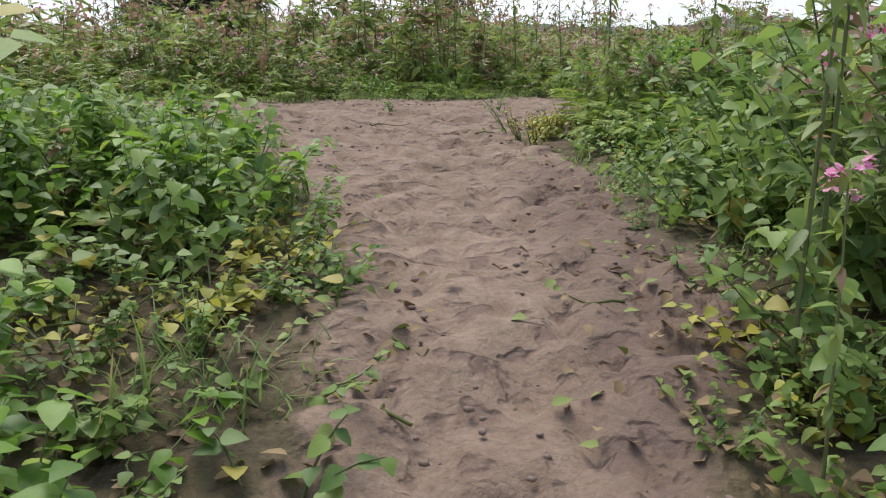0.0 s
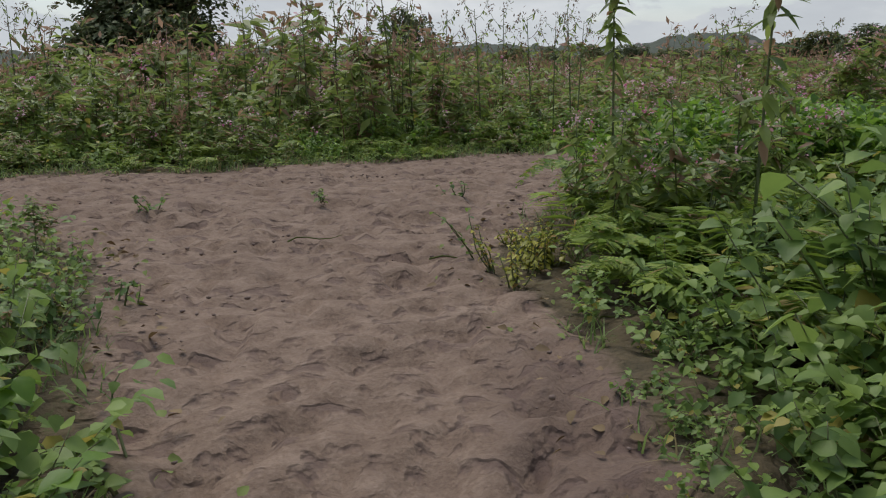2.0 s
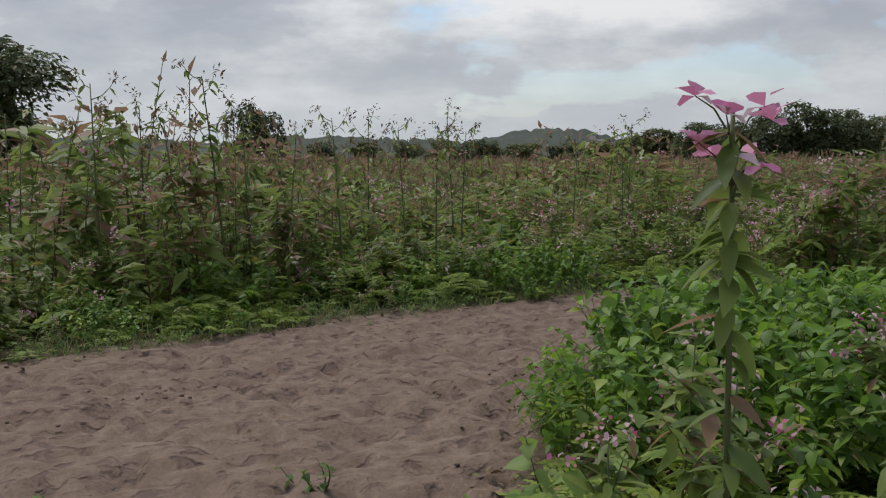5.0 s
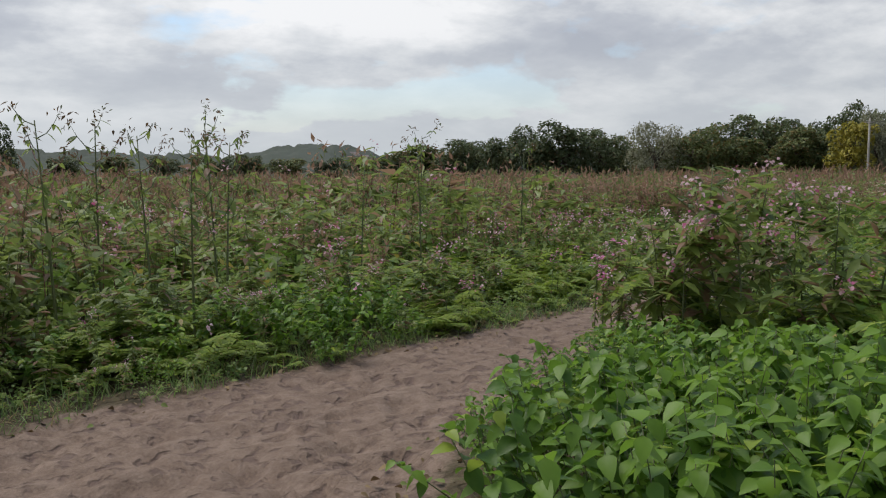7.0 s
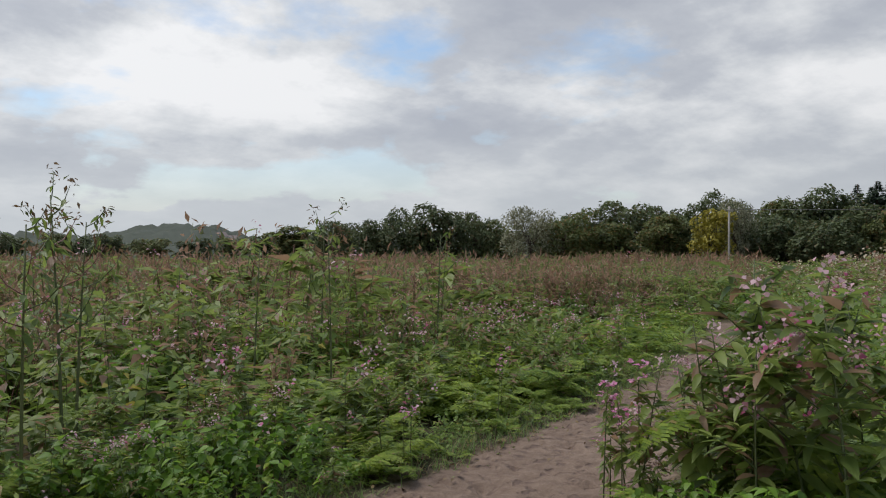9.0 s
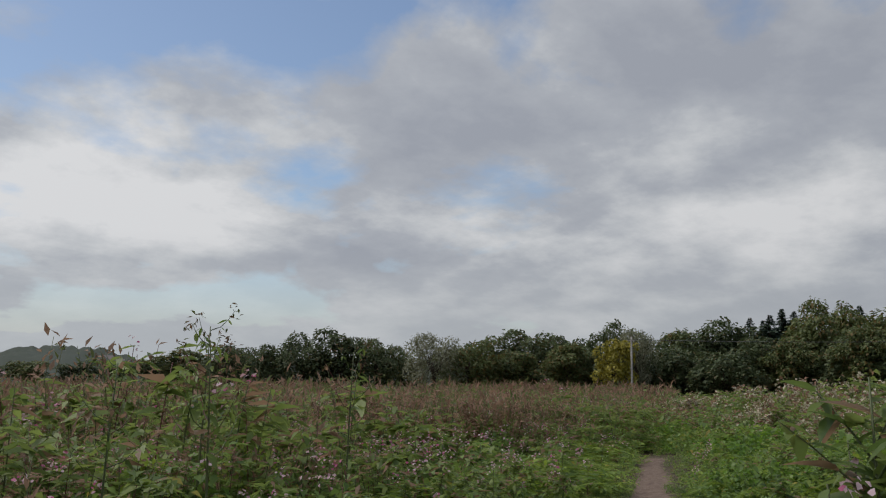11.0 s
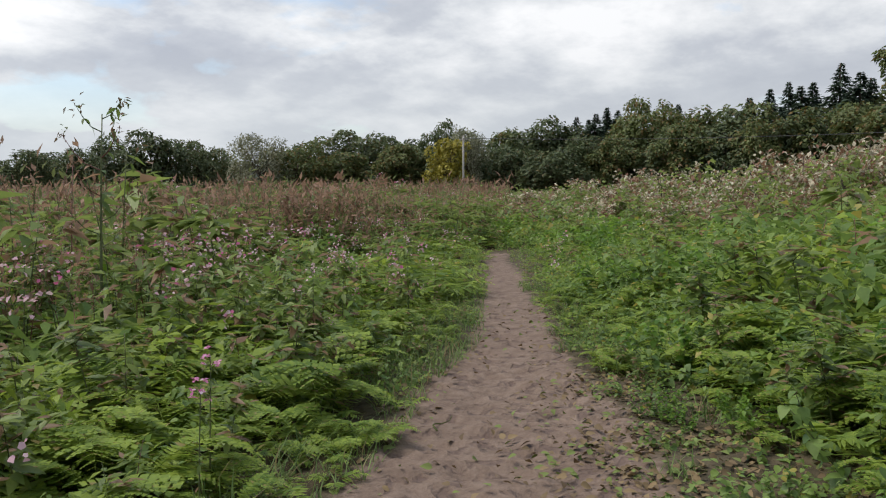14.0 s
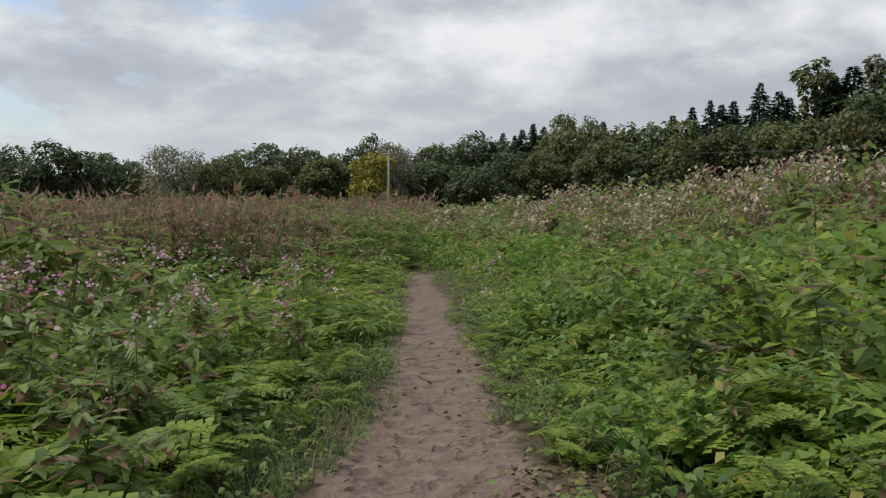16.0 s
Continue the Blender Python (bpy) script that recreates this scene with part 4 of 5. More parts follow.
E_X, E_Y = 6.5, 14.4
for az, r, h, w in [(62, 33, 1.5, 1.6), (65, 30, 1.9, 1.8), (68, 31, 2.2, 1.9), (70, 27, 2.1, 1.7), (72.5, 30, 2.5, 2.0), (75, 25, 2.0, 1.7), (77, 28, 2.5, 2.1), (79, 23, 2.1, 1.7), (81.5, 26, 2.7, 2.1),
                    (83, 21, 2.3, 1.6), (85.5, 24, 2.8, 2.1), (88, 20, 2.4, 1.7), (91, 23, 2.8, 2.1), (94, 20, 2.6, 2.0), (66.5, 24, 1.3, 1.4), (73, 20, 1.3, 1.4), (60.5, 40, 1.6, 2.0), (64, 40, 2.0, 2.2),
                    (98, 21, 2.7, 2.2), (103, 22, 2.8, 2.4), (108, 21, 2.6, 2.2)]:
    put_thicket("c", E_X + r * math.sin(radians(az)), E_Y + r * math.cos(radians(az)), h, w)
for az, r, h, w in [(63, 26, 1.2, 1.4), (70, 22, 1.2, 1.3), (78, 19, 1.25, 1.3), (84, 17, 1.3, 1.3), (90, 16, 1.35, 1.3), (97, 15, 1.4, 1.4), (58.5, 46, 1.7, 2.0), (86, 13.5, 1.1, 1.1), (105, 14, 1.4, 1.5)]:
    put_thicket("g", E_X + r * math.sin(radians(az)), E_Y + r * math.cos(radians(az)), h, w)

for az, r, h, w in [(61, 30, 1.25, 1.3), (66, 27, 1.5, 1.2), (71, 25, 1.55, 1.1), (76.5, 22, 1.5, 1.0), (59.5, 34, 1.4, 1.5), (69, 34, 2.2, 1.5), (80, 20, 1.5, 1.0), (87, 18.5, 1.7, 1.1), (57.5, 38, 1.45, 1.6),
                    (43.5, 17, 1.75, 0.7), (45.5, 18, 1.8, 0.75), (47.5, 17.5, 1.6, 0.7), (33, 16, 1.5, 0.7), (36, 17, 1.55, 0.8), (38.5, 15.5, 1.4, 0.7), (30, 18, 1.5, 0.8), (51, 21, 1.4, 0.9), (20, 19, 1.45, 0.9), (25, 21, 1.5, 0.9)]:
    put_thicket("b", E_X + r * math.sin(radians(az)), E_Y + r * math.cos(radians(az)), h, w)


# ---- trees ----
def crown_leaves(soup, blobs, n, size, shape=OVATE_LOW):
    """Leaves over the upper shells of overlapping boughs, thinner below, none buried deep inside another bough."""
    blobs = np.asarray(blobs, float)
    wts = blobs[:, 3] ** 2
    c = rng.choice(len(blobs), n * 3, p=wts / wts.sum())
    u = rng.normal(0, 1, (n * 3, 3))
    u /= np.linalg.norm(u, axis=1)[:, None]
    shell = 1.03 - 0.42 * rng.random(n * 3) ** 1.5
    ragged = 0.72 + 0.55 * value_noise(u[:, 0] * 3 + c * 1.7 + 50, u[:, 1] * 3 + u[:, 2] * 2 + 50, 0.8, 77)
    p = blobs[c, :3] + u * (blobs[c, 3] * shell * ragged)[:, None]
    deep = np.zeros(len(p), bool)
    for b in blobs:
        deep |= ((p - b[:3]) ** 2).sum(1) < (b[3] * 0.62) ** 2
    ok = np.flatnonzero(~deep & ((u[:, 2] > -0.35) | (rng.random(len(p)) < 0.4)))[:n]
    p, u = p[ok], u[ok]
    n = len(ok)
    soup.scatter(shape, p, size * rng.uniform(0.6, 1.3, n), np.arctan2(-u[:, 0], u[:, 1]) + rng.uniform(-0.9, 0.9, n), rng.uniform(-1.0, 0.3, n), rng.uniform(-0.6, 0.6, n))


def broad_tree(mat, wide, dense=6500, low_skirt=True, leaf=0.046):
    """A spreading tree 1 m tall before scaling."""
    trunk, crown = Soup(), Soup()
    tube(trunk, stem_line(0.6, 0.06, 5), 0.028, 0.014, 7)
    blobs = [(0, 0, 0.42, 0.5 * wide), (0.1 * wide, 0, 0.58, 0.42 * wide), (-0.3 * wide, 0.1 * wide, 0.4, 0.36 * wide), (0.3 * wide, -0.1 * wide, 0.4, 0.36 * wide)]
    for k in range(24):
        a = k * 2.4 + rng.uniform(-0.4, 0.4)
        zc = rng.uniform(0.14 if low_skirt else 0.45, 0.88)
        reach = wide * math.sqrt(max(0.03, 1 - ((zc - 0.52) / 0.5) ** 2)) * rng.uniform(0.2, 0.85)
        b = np.array([reach * math.cos(a), reach * math.sin(a), zc])
        blobs.append((*b, rng.uniform(0.09, 0.19) * (0.4 + 1.1 * wide)))
        tube(trunk, np.array([(0, 0, 0.25 + 0.3 * rng.random()), b * (0.5, 0.5, 0.75), b]), 0.010, 0.003, 3)
    crown_leaves(crown, blobs, dense, leaf)
    return [("trunk", trunk, M_BRANCH), ("crown", crown, mat)]


def conifer(wide=0.2):
    trunk, crown = Soup(), Soup()
    tube(trunk, np.array([(0, 0, 0), (0, 0, 0.5), (0.01, 0, 0.98)]), 0.016, 0.003, 6)
    for z in np.linspace(0.08, 0.985, 34):
        m = 9
        a = rng.uniform(0, 6.28, m)
        L = wide * (1.0 - z) * rng.uniform(0.55, 1.15, m)
        for ai, Li in zip(a, L):
            k = 7
            t = np.linspace(0.15, 1, k)
            p = np.stack([t * Li * math.cos(ai), t * Li * math.sin(ai), z - 0.05 * t + 0.03 * t ** 3], 1)
            crown.scatter(LANCE_LOW, p, np.full(k, 0.105 * (1.08 - z) ** 0.7), ai - 1.57 + rng.uniform(-0.9, 0.9, k), rng.uniform(-0.7, 0.2, k), rng.uniform(-0.5, 0.5, k))
    return [("trunk", trunk, M_BRANCH), ("crown", crown, M_CONIFER)]


def poplar(mat):
    trunk, crown = Soup(), Soup()
    tube(trunk, stem_line(0.9, 0.03, 5), 0.018, 0.006, 6)
    blobs = [(rng.normal(0, 0.03), rng.normal(0, 0.03), z, rng.uniform(0.03, 0.065)) for z in np.linspace(0.3, 0.95, 20)]
    crown_leaves(crown, blobs, 1500, 0.035)
    return [("trunk", trunk, M_BRANCH), ("crown", crown, mat)]


TREES = {
    "d": ([broad_tree(M_DTREE, 0.55), broad_tree(M_DTREE, 0.65), broad_tree(M_DTREE, 0.5)], "broad dark green tree at the edge of the field"),
    "g": ([broad_tree(M_GTREE, 0.5), broad_tree(M_GTREE, 0.6), broad_tree(M_GTREE, 0.45)], "mid green broad-leaved tree turning for autumn"),
    "b": ([broad_tree(M_DTREE, 0.62, 9000, True, 0.042)], "broad dark domed tree beyond the field"),
    "y": ([broad_tree(M_YTREE, 0.30, 3000)], "yellowing tree standing before the dark wood"),
    "p": ([broad_tree(M_PTREE, 0.6, 5000, True, 0.035)], "pale silvery willow with a feathery crown"),
    "c": ([conifer(0.24), conifer(0.30), conifer(0.2)], "tall dark pointed conifer in the wood"),
    "o": ([poplar(M_PTREE), poplar(M_GTREE)], "slim pale poplar rising above the wood"),
}
tree_roots = {}


def put_tree(t, az, r, el, wide=1.0):
    """A tree in the direction az from the walk's end, r metres off, its top at the elevation el."""
    sets, label = TREES[t]
    i = int(rng.integers(len(sets)))
    x, y = E_X + r * math.sin(radians(az)), E_Y + r * math.cos(radians(az))
    z = float(zg(y)) - 0.1
    h = 1.95 + r * math.tan(radians(el + (0.35 if r < 165 else -0.15))) - z
    m = pose(x, y, z, 0, 0, rng.uniform(0, 360))
    if (t, i) not in tree_roots:
        ob = tree_roots[(t, i)] = build_thing("conifer" if t == "c" else "tree", sets[i], label, "tree", "")
        ob.matrix_world = m
    else:
        ob = copy_thing(tree_roots[(t, i)], m)
    wide *= {"c": 1.5, "d": 1.25, "g": 1.2}.get(t, 1.0) * (1.7 if r > 148 else 1.0)
    ob.scale = (h * wide, h * wide, h)


for t, az, r, el, w in [
        ("d", 8.5, 190, 1.25, 0.7), ("g", 10.8, 175, 1.3, 0.8), ("d", 12.6, 185, 1.2, 0.7), ("d", 14.2, 180, 1.35, 0.7), ("g", 16.5, 170, 1.1, 1.0), ("d", 19.5, 175, 1.1, 1.0),
        ("g", 22.0, 180, 1.2, 0.8), ("d", 24.0, 172, 1.5, 0.7), ("d", 25.4, 178, 1.3, 0.8), ("d", 29.6, 150, 1.9, 0.8), ("g", 5.5, 180, 1.2, 0.9), ("d", 2.5, 185, 1.25, 0.8), ("d", -2.5, 175, 1.2, 0.9),
        ("g", 40.0, 120, 2.0, 1.0), ("d", 44.0, 122, 2.2, 1.0), ("c", 64.9, 104, 4.5, 1.2), ("c", 74.6, 98, 5.3, 1.2), ("c", 77.6, 98, 5.9, 1.2), ("c", 81.0, 96, 6.6, 1.2), ("c", 84.0, 96, 7.2, 1.4),
        ("g", 70.6, 88, 3.6, 0.8), ("g", 76.0, 86, 4.2, 0.7), ("g", 84.9, 84, 5.2, 0.7),
        ("d", 31.3, 112, 2.1, 0.8), ("d", 33.4, 110, 2.7, 0.8), ("d", 35.8, 108, 3.3, 0.9), ("d", 38.4, 112, 2.7, 0.75), ("p", 42.2, 92, 3.1, 0.85), ("g", 44.6, 96, 3.0, 0.9), ("d", 46.8, 118, 2.7, 1.0),
        ("d", 49.4, 112, 3.4, 1.0), ("g", 51.5, 104, 2.5, 1.0), ("d", 52.0, 120, 3.0, 0.9), ("d", 53.9, 108, 3.7, 0.62), ("y", 54.9, 92, 3.25, 1.0), ("d", 57.3, 104, 3.1, 0.9), ("g", 58.8, 108, 3.4, 0.8),
        ("d", 60.4, 104, 3.85, 0.9), ("d", 62.4, 106, 3.6, 0.9), ("c", 63.6, 112, 4.3, 1.0), ("c", 64.4, 116, 4.1, 1.1), ("c", 65.6, 108, 4.9, 1.0), ("c", 66.3, 112, 4.7, 1.1), ("g", 67.3, 100, 4.4, 0.8),
        ("g", 68.7, 102, 5.5, 0.55), ("c", 70.2, 108, 5.0, 0.9), ("g", 71.4, 98, 4.2, 0.8), ("g", 73.1, 96, 5.0, 0.85), ("c", 75.8, 104, 5.8, 1.0), ("c", 76.9, 100, 6.2, 0.9), ("c", 78.3, 104, 6.1, 1.1),
        ("c", 79.9, 100, 7.2, 0.9), ("g", 78.6, 88, 4.6, 0.8), ("c", 81.6, 104, 6.2, 1.1), ("o", 82.9, 98, 8.5, 1.0), ("o", 83.7, 100, 7.9, 0.9), ("g", 82.0, 86, 5.0, 0.8), ("c", 85.1, 100, 7.9, 1.5),
        ("o", 86.6, 98, 8.4, 1.0), ("d", 86.5, 90, 5.9, 0.8), ("c", 88.4, 100, 8.3, 1.2), ("d", 90.5, 96, 7.6, 0.9), ("c", 93.5, 100, 8.5, 1.2), ("d", 97, 96, 8.0, 1.0), ("g", 101, 92, 7.0, 1.0),
        ("d", 64.8, 96, 2.9, 0.9), ("g", 66.0, 92, 2.8, 0.8), ("d", 69.6, 92, 3.4, 0.9), ("d", 75.0, 92, 4.2, 0.9), ("d", 80.4, 92, 4.8, 0.9), ("d", 59.6, 96, 2.2, 1.1), ("d", 62.0, 92, 2.3, 1.1),
        ("g", 48.2, 98, 1.9, 1.3), ("d", 56.4, 100, 2.3, 1.0), ("d", 72.4, 90, 3.2, 1.0), ("d", 77.2, 88, 3.6, 1.0), ("d", 84.4, 86, 4.4, 1.0), ("d", 89.0, 84, 4.6, 1.1), ("d", 94.5, 84, 4.8, 1.1),
        ("b", -28.2, 46, 7.5, 1.25), ("b", -26.8, 47, 7.2, 1.1), ("b", -8.2, 44, 4.0, 0.6), ("p", 56.3, 95, 3.5, 0.5), ("d", 28.5, 140, 1.7, 0.9), ("g", 26.0, 150, 1.5, 0.9), ("d", 105, 92, 7.0, 1.0)]:
    put_tree(t, az, r, el, w)


# ---- distance: wooded hill, far woods, houses, pole ----
def land(az, r):
    """Height of the far country at azimuth az (radians), r metres off."""
    deg = np.degrees(az)
    base = 5.6 + 1.6 * np.sin(az * 9 + 1) + 1.2 * np.sin(az * 23) + 6.5 * np.exp(-(((deg - 19.0) / 3.4) ** 4))
    return base * np.interp(r, [215, 240, 330, 520, 700, 900], [-0.08, 0.0, 0.5, 1, 0.9, 0.0])


def far_land():
    hill = Soup()
    az = np.radians(np.arange(-60, 124, 0.13))
    radii = np.concatenate([np.linspace(215, 560, 24), [700, 900]])
    A, Rr = np.meshgrid(az, radii)
    x, y = 4 + Rr * np.sin(A), 11 + Rr * np.cos(A)
    crowns = value_noise(x + 2000, y + 2000, 8.0, 51) ** 2 * 5.5 + value_noise(x + 2000, y + 2000, 2.6, 52) * 2.0 + value_noise(x + 2000, y + 2000, 30.0, 53) ** 3 * 5.0
    z = land(A, Rr) + crowns * np.where(Rr > 225, 1.0, 0.0) * np.where(Rr < 650, 1.0, 0.0) * (0.35 + 0.65 * ss(Rr, 230, 480))
    m = len(az)
    v = np.stack([x.ravel(), y.ravel(), z.ravel()], 1)
    hill.add(v, [(i * m + k, i * m + k + 1, (i + 1) * m + k + 1, (i + 1) * m + k) for i in range(len(radii) - 1) for k in range(m - 1)])
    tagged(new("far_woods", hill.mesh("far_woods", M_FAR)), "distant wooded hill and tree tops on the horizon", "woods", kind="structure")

far_land()


def house(x, y, z, yaw, w, dpt, h, rise):
    root = tagged(new("house"), "small distant pale house with a pitched roof", "house", "houses on the hillside")
    root.matrix_world = pose(x, y, z, 0, 0, yaw)
    s = Soup()
    a, b = w / 2, dpt / 2
    s.add([(-a, -b, 0), (a, -b, 0), (a, b, 0), (-a, b, 0), (-a, -b, h), (a, -b, h), (a, b, h), (-a, b, h), (-a, 0, h + rise), (a, 0, h + rise)],
          [(0, 1, 5, 4), (2, 3, 7, 6), (1, 2, 6, 9, 5), (3, 0, 4, 8, 7)])
    me = make_mesh("wall", *s.arrays(), M_RENDERED, False)
    new("wall", me).parent = root
    rf = Soup()
    o = 0.4
    for sg in (-1, 1):
        rf.add([(-a - o, sg * (b + o), h - 0.25), (a + o, sg * (b + o), h - 0.25), (a + o, 0, h + rise + 0.1), (-a - o, 0, h + rise + 0.1),
                (-a - o, sg * (b + o), h - 0.05), (a + o, sg * (b + o), h - 0.05), (a + o, 0, h + rise + 0.3), (-a - o, 0, h + rise + 0.3)],
               [(0, 1, 2, 3), (4, 5, 6, 7), (0, 1, 5, 4), (1, 2, 6, 5), (3, 0, 4, 7)])
    new("roof", make_mesh("roof", *rf.arrays(), M_ROOF, False)).parent = root
    for k in (-1, 1):
        wn = Soup()
        cx = k * a * 0.5
        wn.add([(cx - 0.6, -b - 0.03, 1.2), (cx + 0.6, -b - 0.03, 1.2), (cx + 0.6, -b - 0.03, 2.5), (cx - 0.6, -b - 0.03, 2.5),
                (cx - 0.6, -b + 0.02, 1.2), (cx + 0.6, -b + 0.02, 1.2), (cx + 0.6, -b + 0.02, 2.5), (cx - 0.6, -b + 0.02, 2.5)],
               [(0, 1, 2, 3), (0, 4, 5, 1), (3, 2, 6, 7), (0, 3, 7, 4), (1, 5, 6, 2)])
        new("window", make_mesh("window", *wn.arrays(), M_WIRE, False)).parent = root


for az, r in ((21.6, 400), (22.3, 420), (23.1, 410), (24.0, 430), (26.9, 415), (28.4, 405)):
    z = float(land(np.array(radians(az)), r)) - 0.3
    house(4 + r * math.sin(radians(az)), 11 + r * math.cos(radians(az)), z, rng.uniform(-40, 40) - az, 7, 5, 2.6, 1.6)

pole = tagged(new("utility_pole"), "pale weathered wooden pole carrying wires across the field", "pole")
pr_, paz = 86.0, radians(55.95)
pxx, pyy = E_X + pr_ * math.sin(paz), E_Y + pr_ * math.cos(paz)
pole.matrix_world = pose(pxx, pyy, float(zg(pyy)), 0, 0, -60)
s = Soup()
tube(s, [(0, 0, -0.1), (0, 0, 3.5), (0, 0, 6.9)], 0.13, 0.09, 10)
new("shaft", s.mesh("shaft", M_POLE)).parent = pole
s = Soup()
tube(s, [(-0.45, -0.13, 6.5), (0, -0.13, 6.5), (0.45, -0.13, 6.5)], 0.045, 0.045, 4)
new("crossarm", s.mesh("crossarm", M_POLE)).parent = pole
for k in (-0.4, 0.4):
    s = Soup()
    t = np.linspace(0, 1, 12)[:, None]
    tube(s, np.array([k, -0.13, 6.6]) + t * np.array([70, -30, 1.0]) - (0, 0, 1) * (t * (1 - t) * 4.5), 0.02, 0.02, 3)
    new("wire", s.mesh("wire", M_WIRE)).parent = pole


# ---- small things on the ground ----
def litter():
    lit, grass, clod = Soup(), Soup(), Soup()
    n = 26000
    P = np.stack([rng.uniform(-5, 14, n), rng.uniform(0.6, 19, n)], 1)
    d = bare_dist(P)
    dry = np.exp(-((P[:, 0] - 9.1) ** 2 / 1.6 + (P[:, 1] - 14.9) ** 2 / 0.8))
    keep = (np.abs(d) < 0.35) & (rng.random(n) < 0.85 - 1.6 * np.abs(d)) | (dry > rng.random(n) * 0.7) & (d > -0.7)
    P, d = P[keep], d[keep]
    P = np.concatenate([P, np.stack([9.0 + rng.normal(0, 0.65, 1300), 14.75 + rng.normal(0, 0.38, 1300)], 1), np.stack([10.4 + rng.normal(0, 0.5, 500), 15.75 + rng.normal(0, 0.25, 500)], 1),
                        np.stack([-0.85 + rng.normal(0, 0.35, 420), rng.uniform(1.0, 3.3, 420)], 1), np.stack([0.85 + rng.normal(0, 0.22, 260), rng.uniform(1.2, 3.4, 260)], 1)])
    k = len(P)
    lit.scatter(OVATE, np.column_stack([P, zg(P[:, 1]) + rng.uniform(0.0, 0.035, k)]), rng.uniform(0.025, 0.065, k), rng.uniform(0, 6.28, k), rng.uniform(-0.5, 0.5, k), rng.uniform(-0.7, 0.7, k))
    n = 260000
    P = np.stack([rng.uniform(-6, 16, n), rng.uniform(0.6, 21, n)], 1)
    d = bare_dist(P)
    tuft = value_noise(P[:, 0] + 30, P[:, 1] + 30, 0.35, 41)
    fardist = seg_dist(P, FAR)
    keep = (d > -0.05) & (d < 0.55) & (tuft > np.where(fardist < 0.6, 0.30, 0.62))
    P, d = P[keep], d[keep]
    k = len(P)
    L = rng.uniform(0.10, 0.30, k) * (0.6 + d)
    grass.scatter(BLADE, np.column_stack([P, zg(P[:, 1]) - 0.01]), np.stack([np.full(k, 0.008), L, L], 1), rng.uniform(0, 6.28, k), rng.uniform(0.5, 1.5, k), rng.uniform(-0.3, 0.3, k))
    ico = bmesh.new()
    bmesh.ops.create_icosphere(ico, subdivisions=1, radius=0.5)
    iv, jf = np.array([v.co for v in ico.verts]), [tuple(v.index for v in f.verts) for f in ico.faces]
    ico.free()
    iv = iv * rng.uniform(0.7, 1.2, (len(iv), 1))
    n = 9000
    P = np.stack([rng.uniform(-4, 13, n), rng.uniform(0.8, 18.5, n)], 1)
    d = bare_dist(P)
    rough = value_noise(P[:, 0] + 30, P[:, 1] + 30, 0.6, 43) + 0.35 * ss(d, -0.7, 0) + 0.25 * ((P[:, 1] < 4.5) & (P[:, 0] > 0.25))
    keep = (d < 0.1) & (rough > np.where(P[:, 1] > 11, 1.2, 0.74))
    P = P[keep]
    k = len(P)
    sz = rng.uniform(0.008, 0.03, k)
    clod.scatter((iv, jf), np.column_stack([P, zg(P[:, 1]) + 0.0]), np.stack([sz * 1.3, sz, sz * 0.7], 1), rng.uniform(0, 6.28, k), 0.0, 0.0)
    tagged(new("fallen_leaves", lit.mesh("fallen_leaves", M_LITTER)), "brown and yellow leaf litter along the path edge", "leaf litter", kind="stuff")
    tagged(new("grass", grass.mesh("grass", M_GRASS)), "short green grass along the edge of the path", "grass", kind="stuff")
    tagged(new("soil_clods", clod.mesh("soil_clods", M_CLOD)), "loose crumbs and clods of brown soil", "soil", kind="stuff")


litter()


def sprig(x, y, h, lean, mat=M_CREEPER):
    parts = shoots_parts(HEART, mat, 4, h, 0.06, 6, spread_r=h)
    ob = build_thing("seedling", parts, "small trampled green seedling on the bare earth", "plant", "seedlings on the path")
    ob.matrix_world = pose(x, y, float(zg(y)) - 0.01, lean, 0, 40 * x)


for x, y, h in ((-1.75, 8.42, 0.12), (-0.5, 8.65, 0.12), (0.57, 8.85, 0.14), (-0.7, 4.38, 0.22), (0.64, 6.72, 0.30), (-1.23, 5.96, 0.10)):
    sprig(x, y, h, rng.uniform(-10, 10))

for k in range(26):
    x, y = rng.uniform(-1.35, -0.38), rng.uniform(1.3, 3.2)
    if k > 20:
        x, y = rng.uniform(0.78, 1.05), rng.uniform(1.6, 2.9)
    parts = shoots_parts(HEART, M_YELLOWING if k % 3 == 0 else M_CREEPER, 6, rng.uniform(0.08, 0.2), rng.uniform(0.05, 0.085), 7, spread_r=0.24)
    ob = build_thing("trailing_weed", parts, "yellowing trailing weed on bare soil" if k % 3 == 0 else "low green trailing weed on bare soil", "plant", "weeds on the bank")
    ob.matrix_world = pose(x, y, float(zg(y)) - 0.01, 0, 0, 50 * k)

for k in range(10):
    x, y = 0.62 + rng.uniform(-0.12, 0.35), 6.45 + rng.uniform(-0.3, 0.55)
    parts = shoots_parts(OVATE, M_YELLOWING, 6, rng.uniform(0.12, 0.26), 0.05, 9, spread_r=0.12)
    ob = build_thing("yellowing_weed", parts, "yellowing weed at the edge of the bare earth", "plant", "yellowing weeds")
    ob.matrix_world = pose(x, y, float(zg(y)) - 0.01, 0, 0, 70 * k)


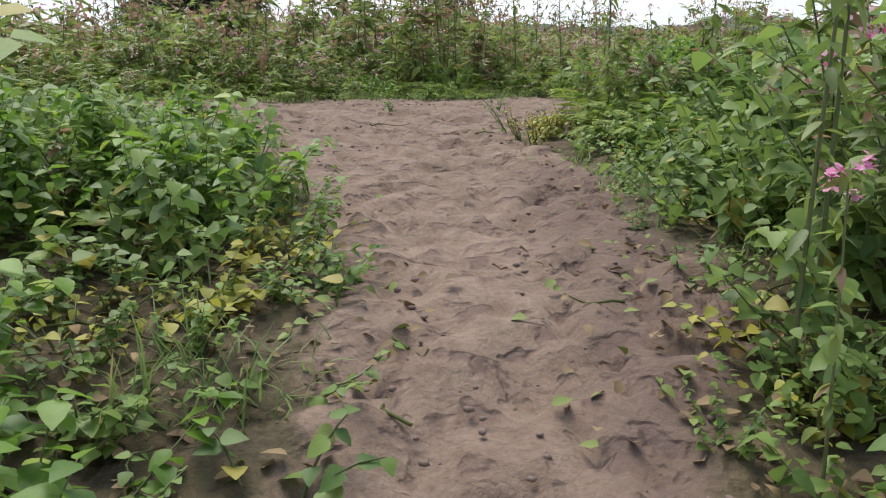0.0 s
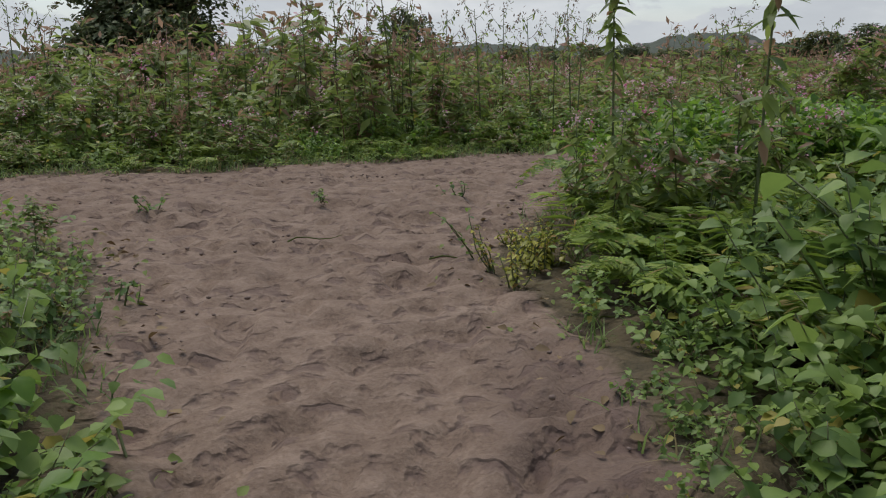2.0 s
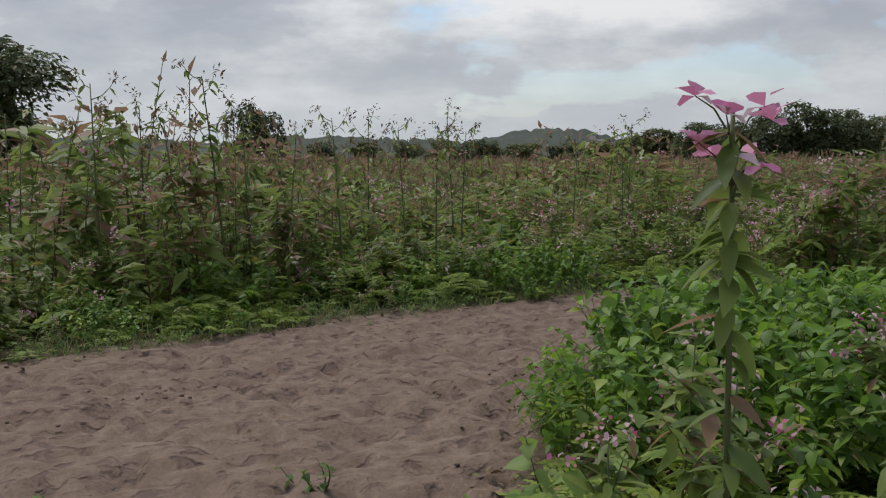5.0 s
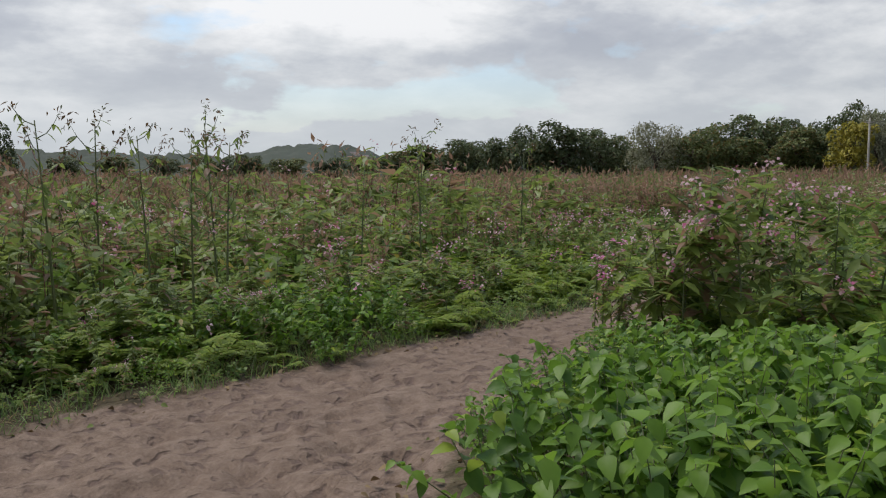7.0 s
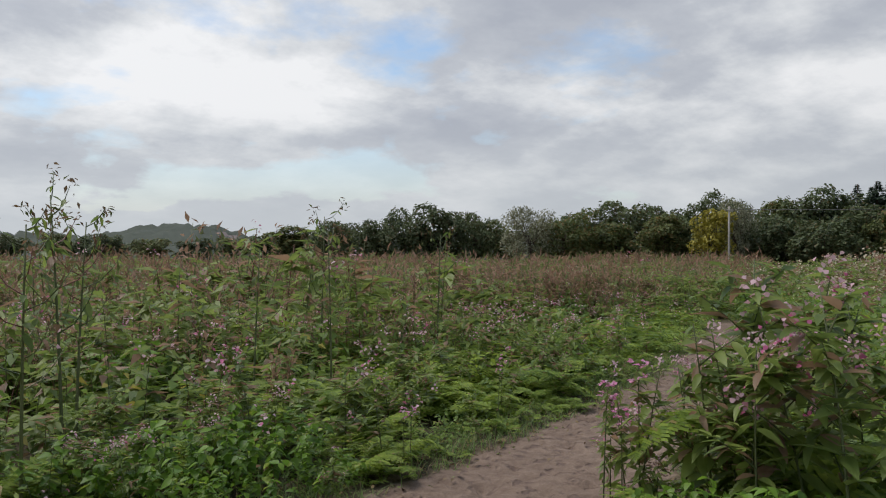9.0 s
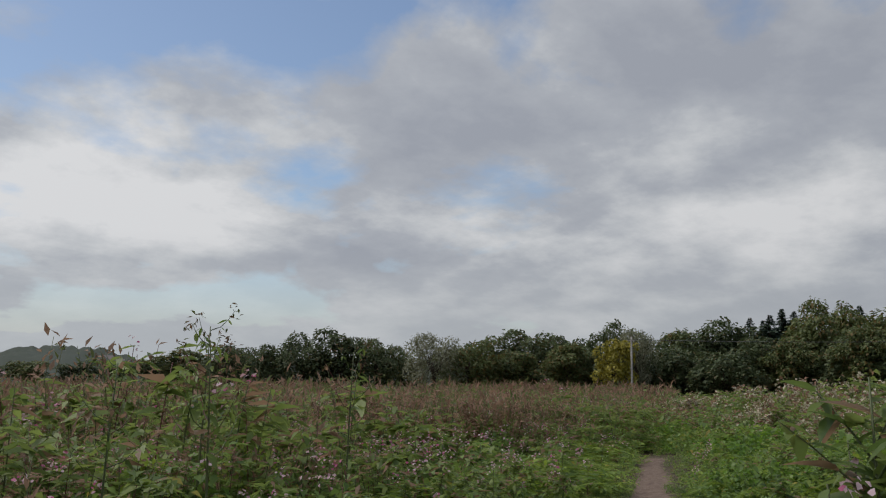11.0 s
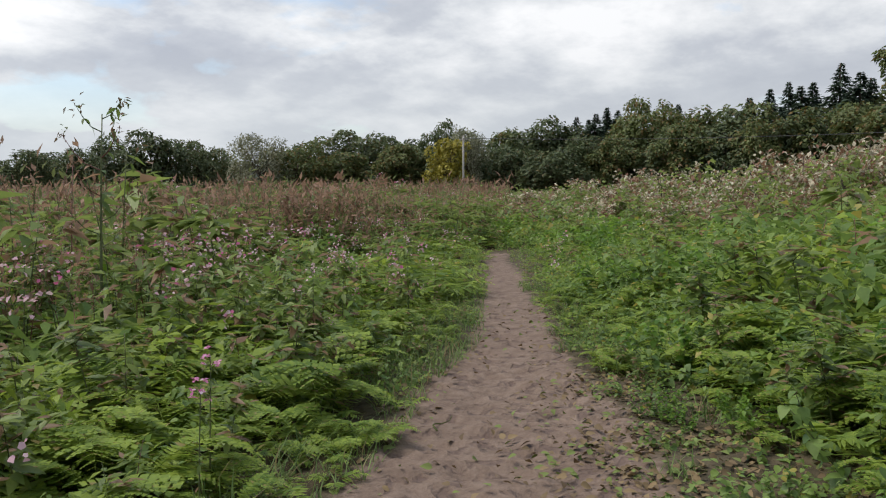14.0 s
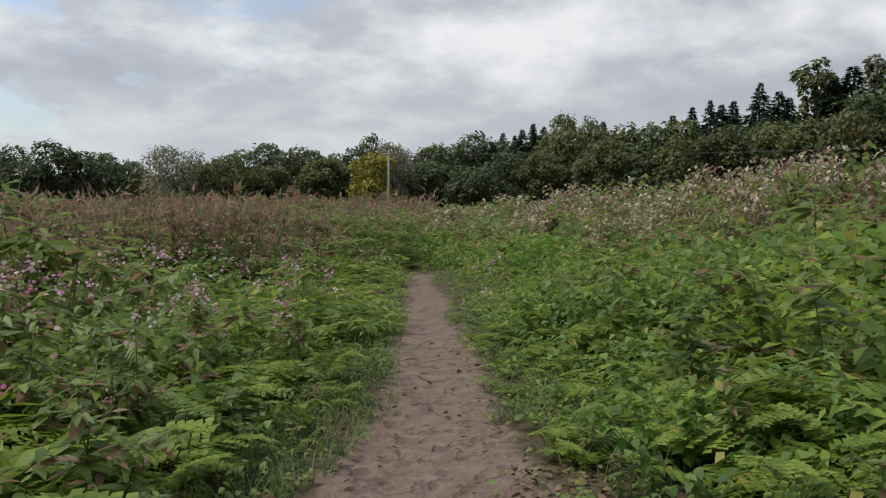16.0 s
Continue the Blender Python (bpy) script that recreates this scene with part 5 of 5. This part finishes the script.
def twig(x, y, L, yaw):
    s = Soup()
    t = np.linspace(0, 1, 6)
    tube(s, np.stack([L * t, 0.04 * np.sin(t * 5), 0.012 + 0.012 * np.sin(t * 7)], 1), 0.006, 0.002, 5)
    ob = tagged(new("twig", s.mesh("twig", M_DRY)), "thin dry twig lying on the trodden earth", "twig", "twigs on the path")
    ob.matrix_world = pose(x, y, float(zg(y)), 0, 0, yaw)


for tw in ((-1.5, 2.95, 0.85, 4), (-1.25, 2.5, 0.6, -12), (-0.9, 2.2, 0.45, 35), (-0.08, 2.0, 0.30, 115), (-0.1, 2.35, 0.28, 100), (-0.6, 7.2, 0.35, 30), (0.25, 6.7, 0.35, -10), (9.3, 15.2, 0.25, 20), (8.6, 16.15, 0.3, 25), (0.6, 2.7, 0.2, 170), (0.95, 5.5, 0.3, 60)):
    twig(*tw)

blooms = Soup()
made = 0
while made < 420:
    x, y = rng.uniform(-6, 22), rng.uniform(11.5, 30)
    q = bare_dist(np.array([[x, y]]))[0]
    if q < 0.5 or q > 9 or y < 12 + 0.45 * max(x, 0):
        continue
    h = 0.35 + (0.85 if x < 3.5 else 0.55) * float(ss(q, 0.1, 2.2)) + rng.uniform(-0.15, 0.2)
    m = int(rng.integers(5, 14))
    p = np.array([x, y, float(zg(y)) + h]) + rng.normal(0, 0.035, (m, 3)) * (1, 1, 1.3)
    blooms.scatter(PETAL, p, rng.uniform(0.022, 0.045, m), rng.uniform(0, 6.28, m), rng.uniform(-0.9, 0.9, m), rng.uniform(-1, 1, m))
    made += 1
tagged(new("balsam_blooms", blooms.mesh("balsam_blooms", M_PINK)), "small pink balsam flowers dotted through the field", "flowers", kind="stuff")
for mname, soup in list(JOINED.items()):
    nm = {"balsam_leaf": "undergrowth", "fern_frond": "bracken", "shrub_leaf": "shrubbery", "creeper_leaf": "bramble_tangle", "pink_petal": "balsam_flowers", "green_stem": "weed_stems"}.get(mname, "undergrowth")
    tagged(new(nm, soup.mesh(nm, bpy.data.materials[mname])), "dense mixed green growth covering the field", "undergrowth", kind="stuff")
tagged(new("field_growth", fg.mesh("field_growth", M_BALSAM)), "dense green weeds covering the open field", "undergrowth", kind="stuff")
tagged(new("seeding_growth", fr.mesh("seeding_growth", M_RUST)), "rusty brown seeding willowherb across the field", "undergrowth", kind="stuff")
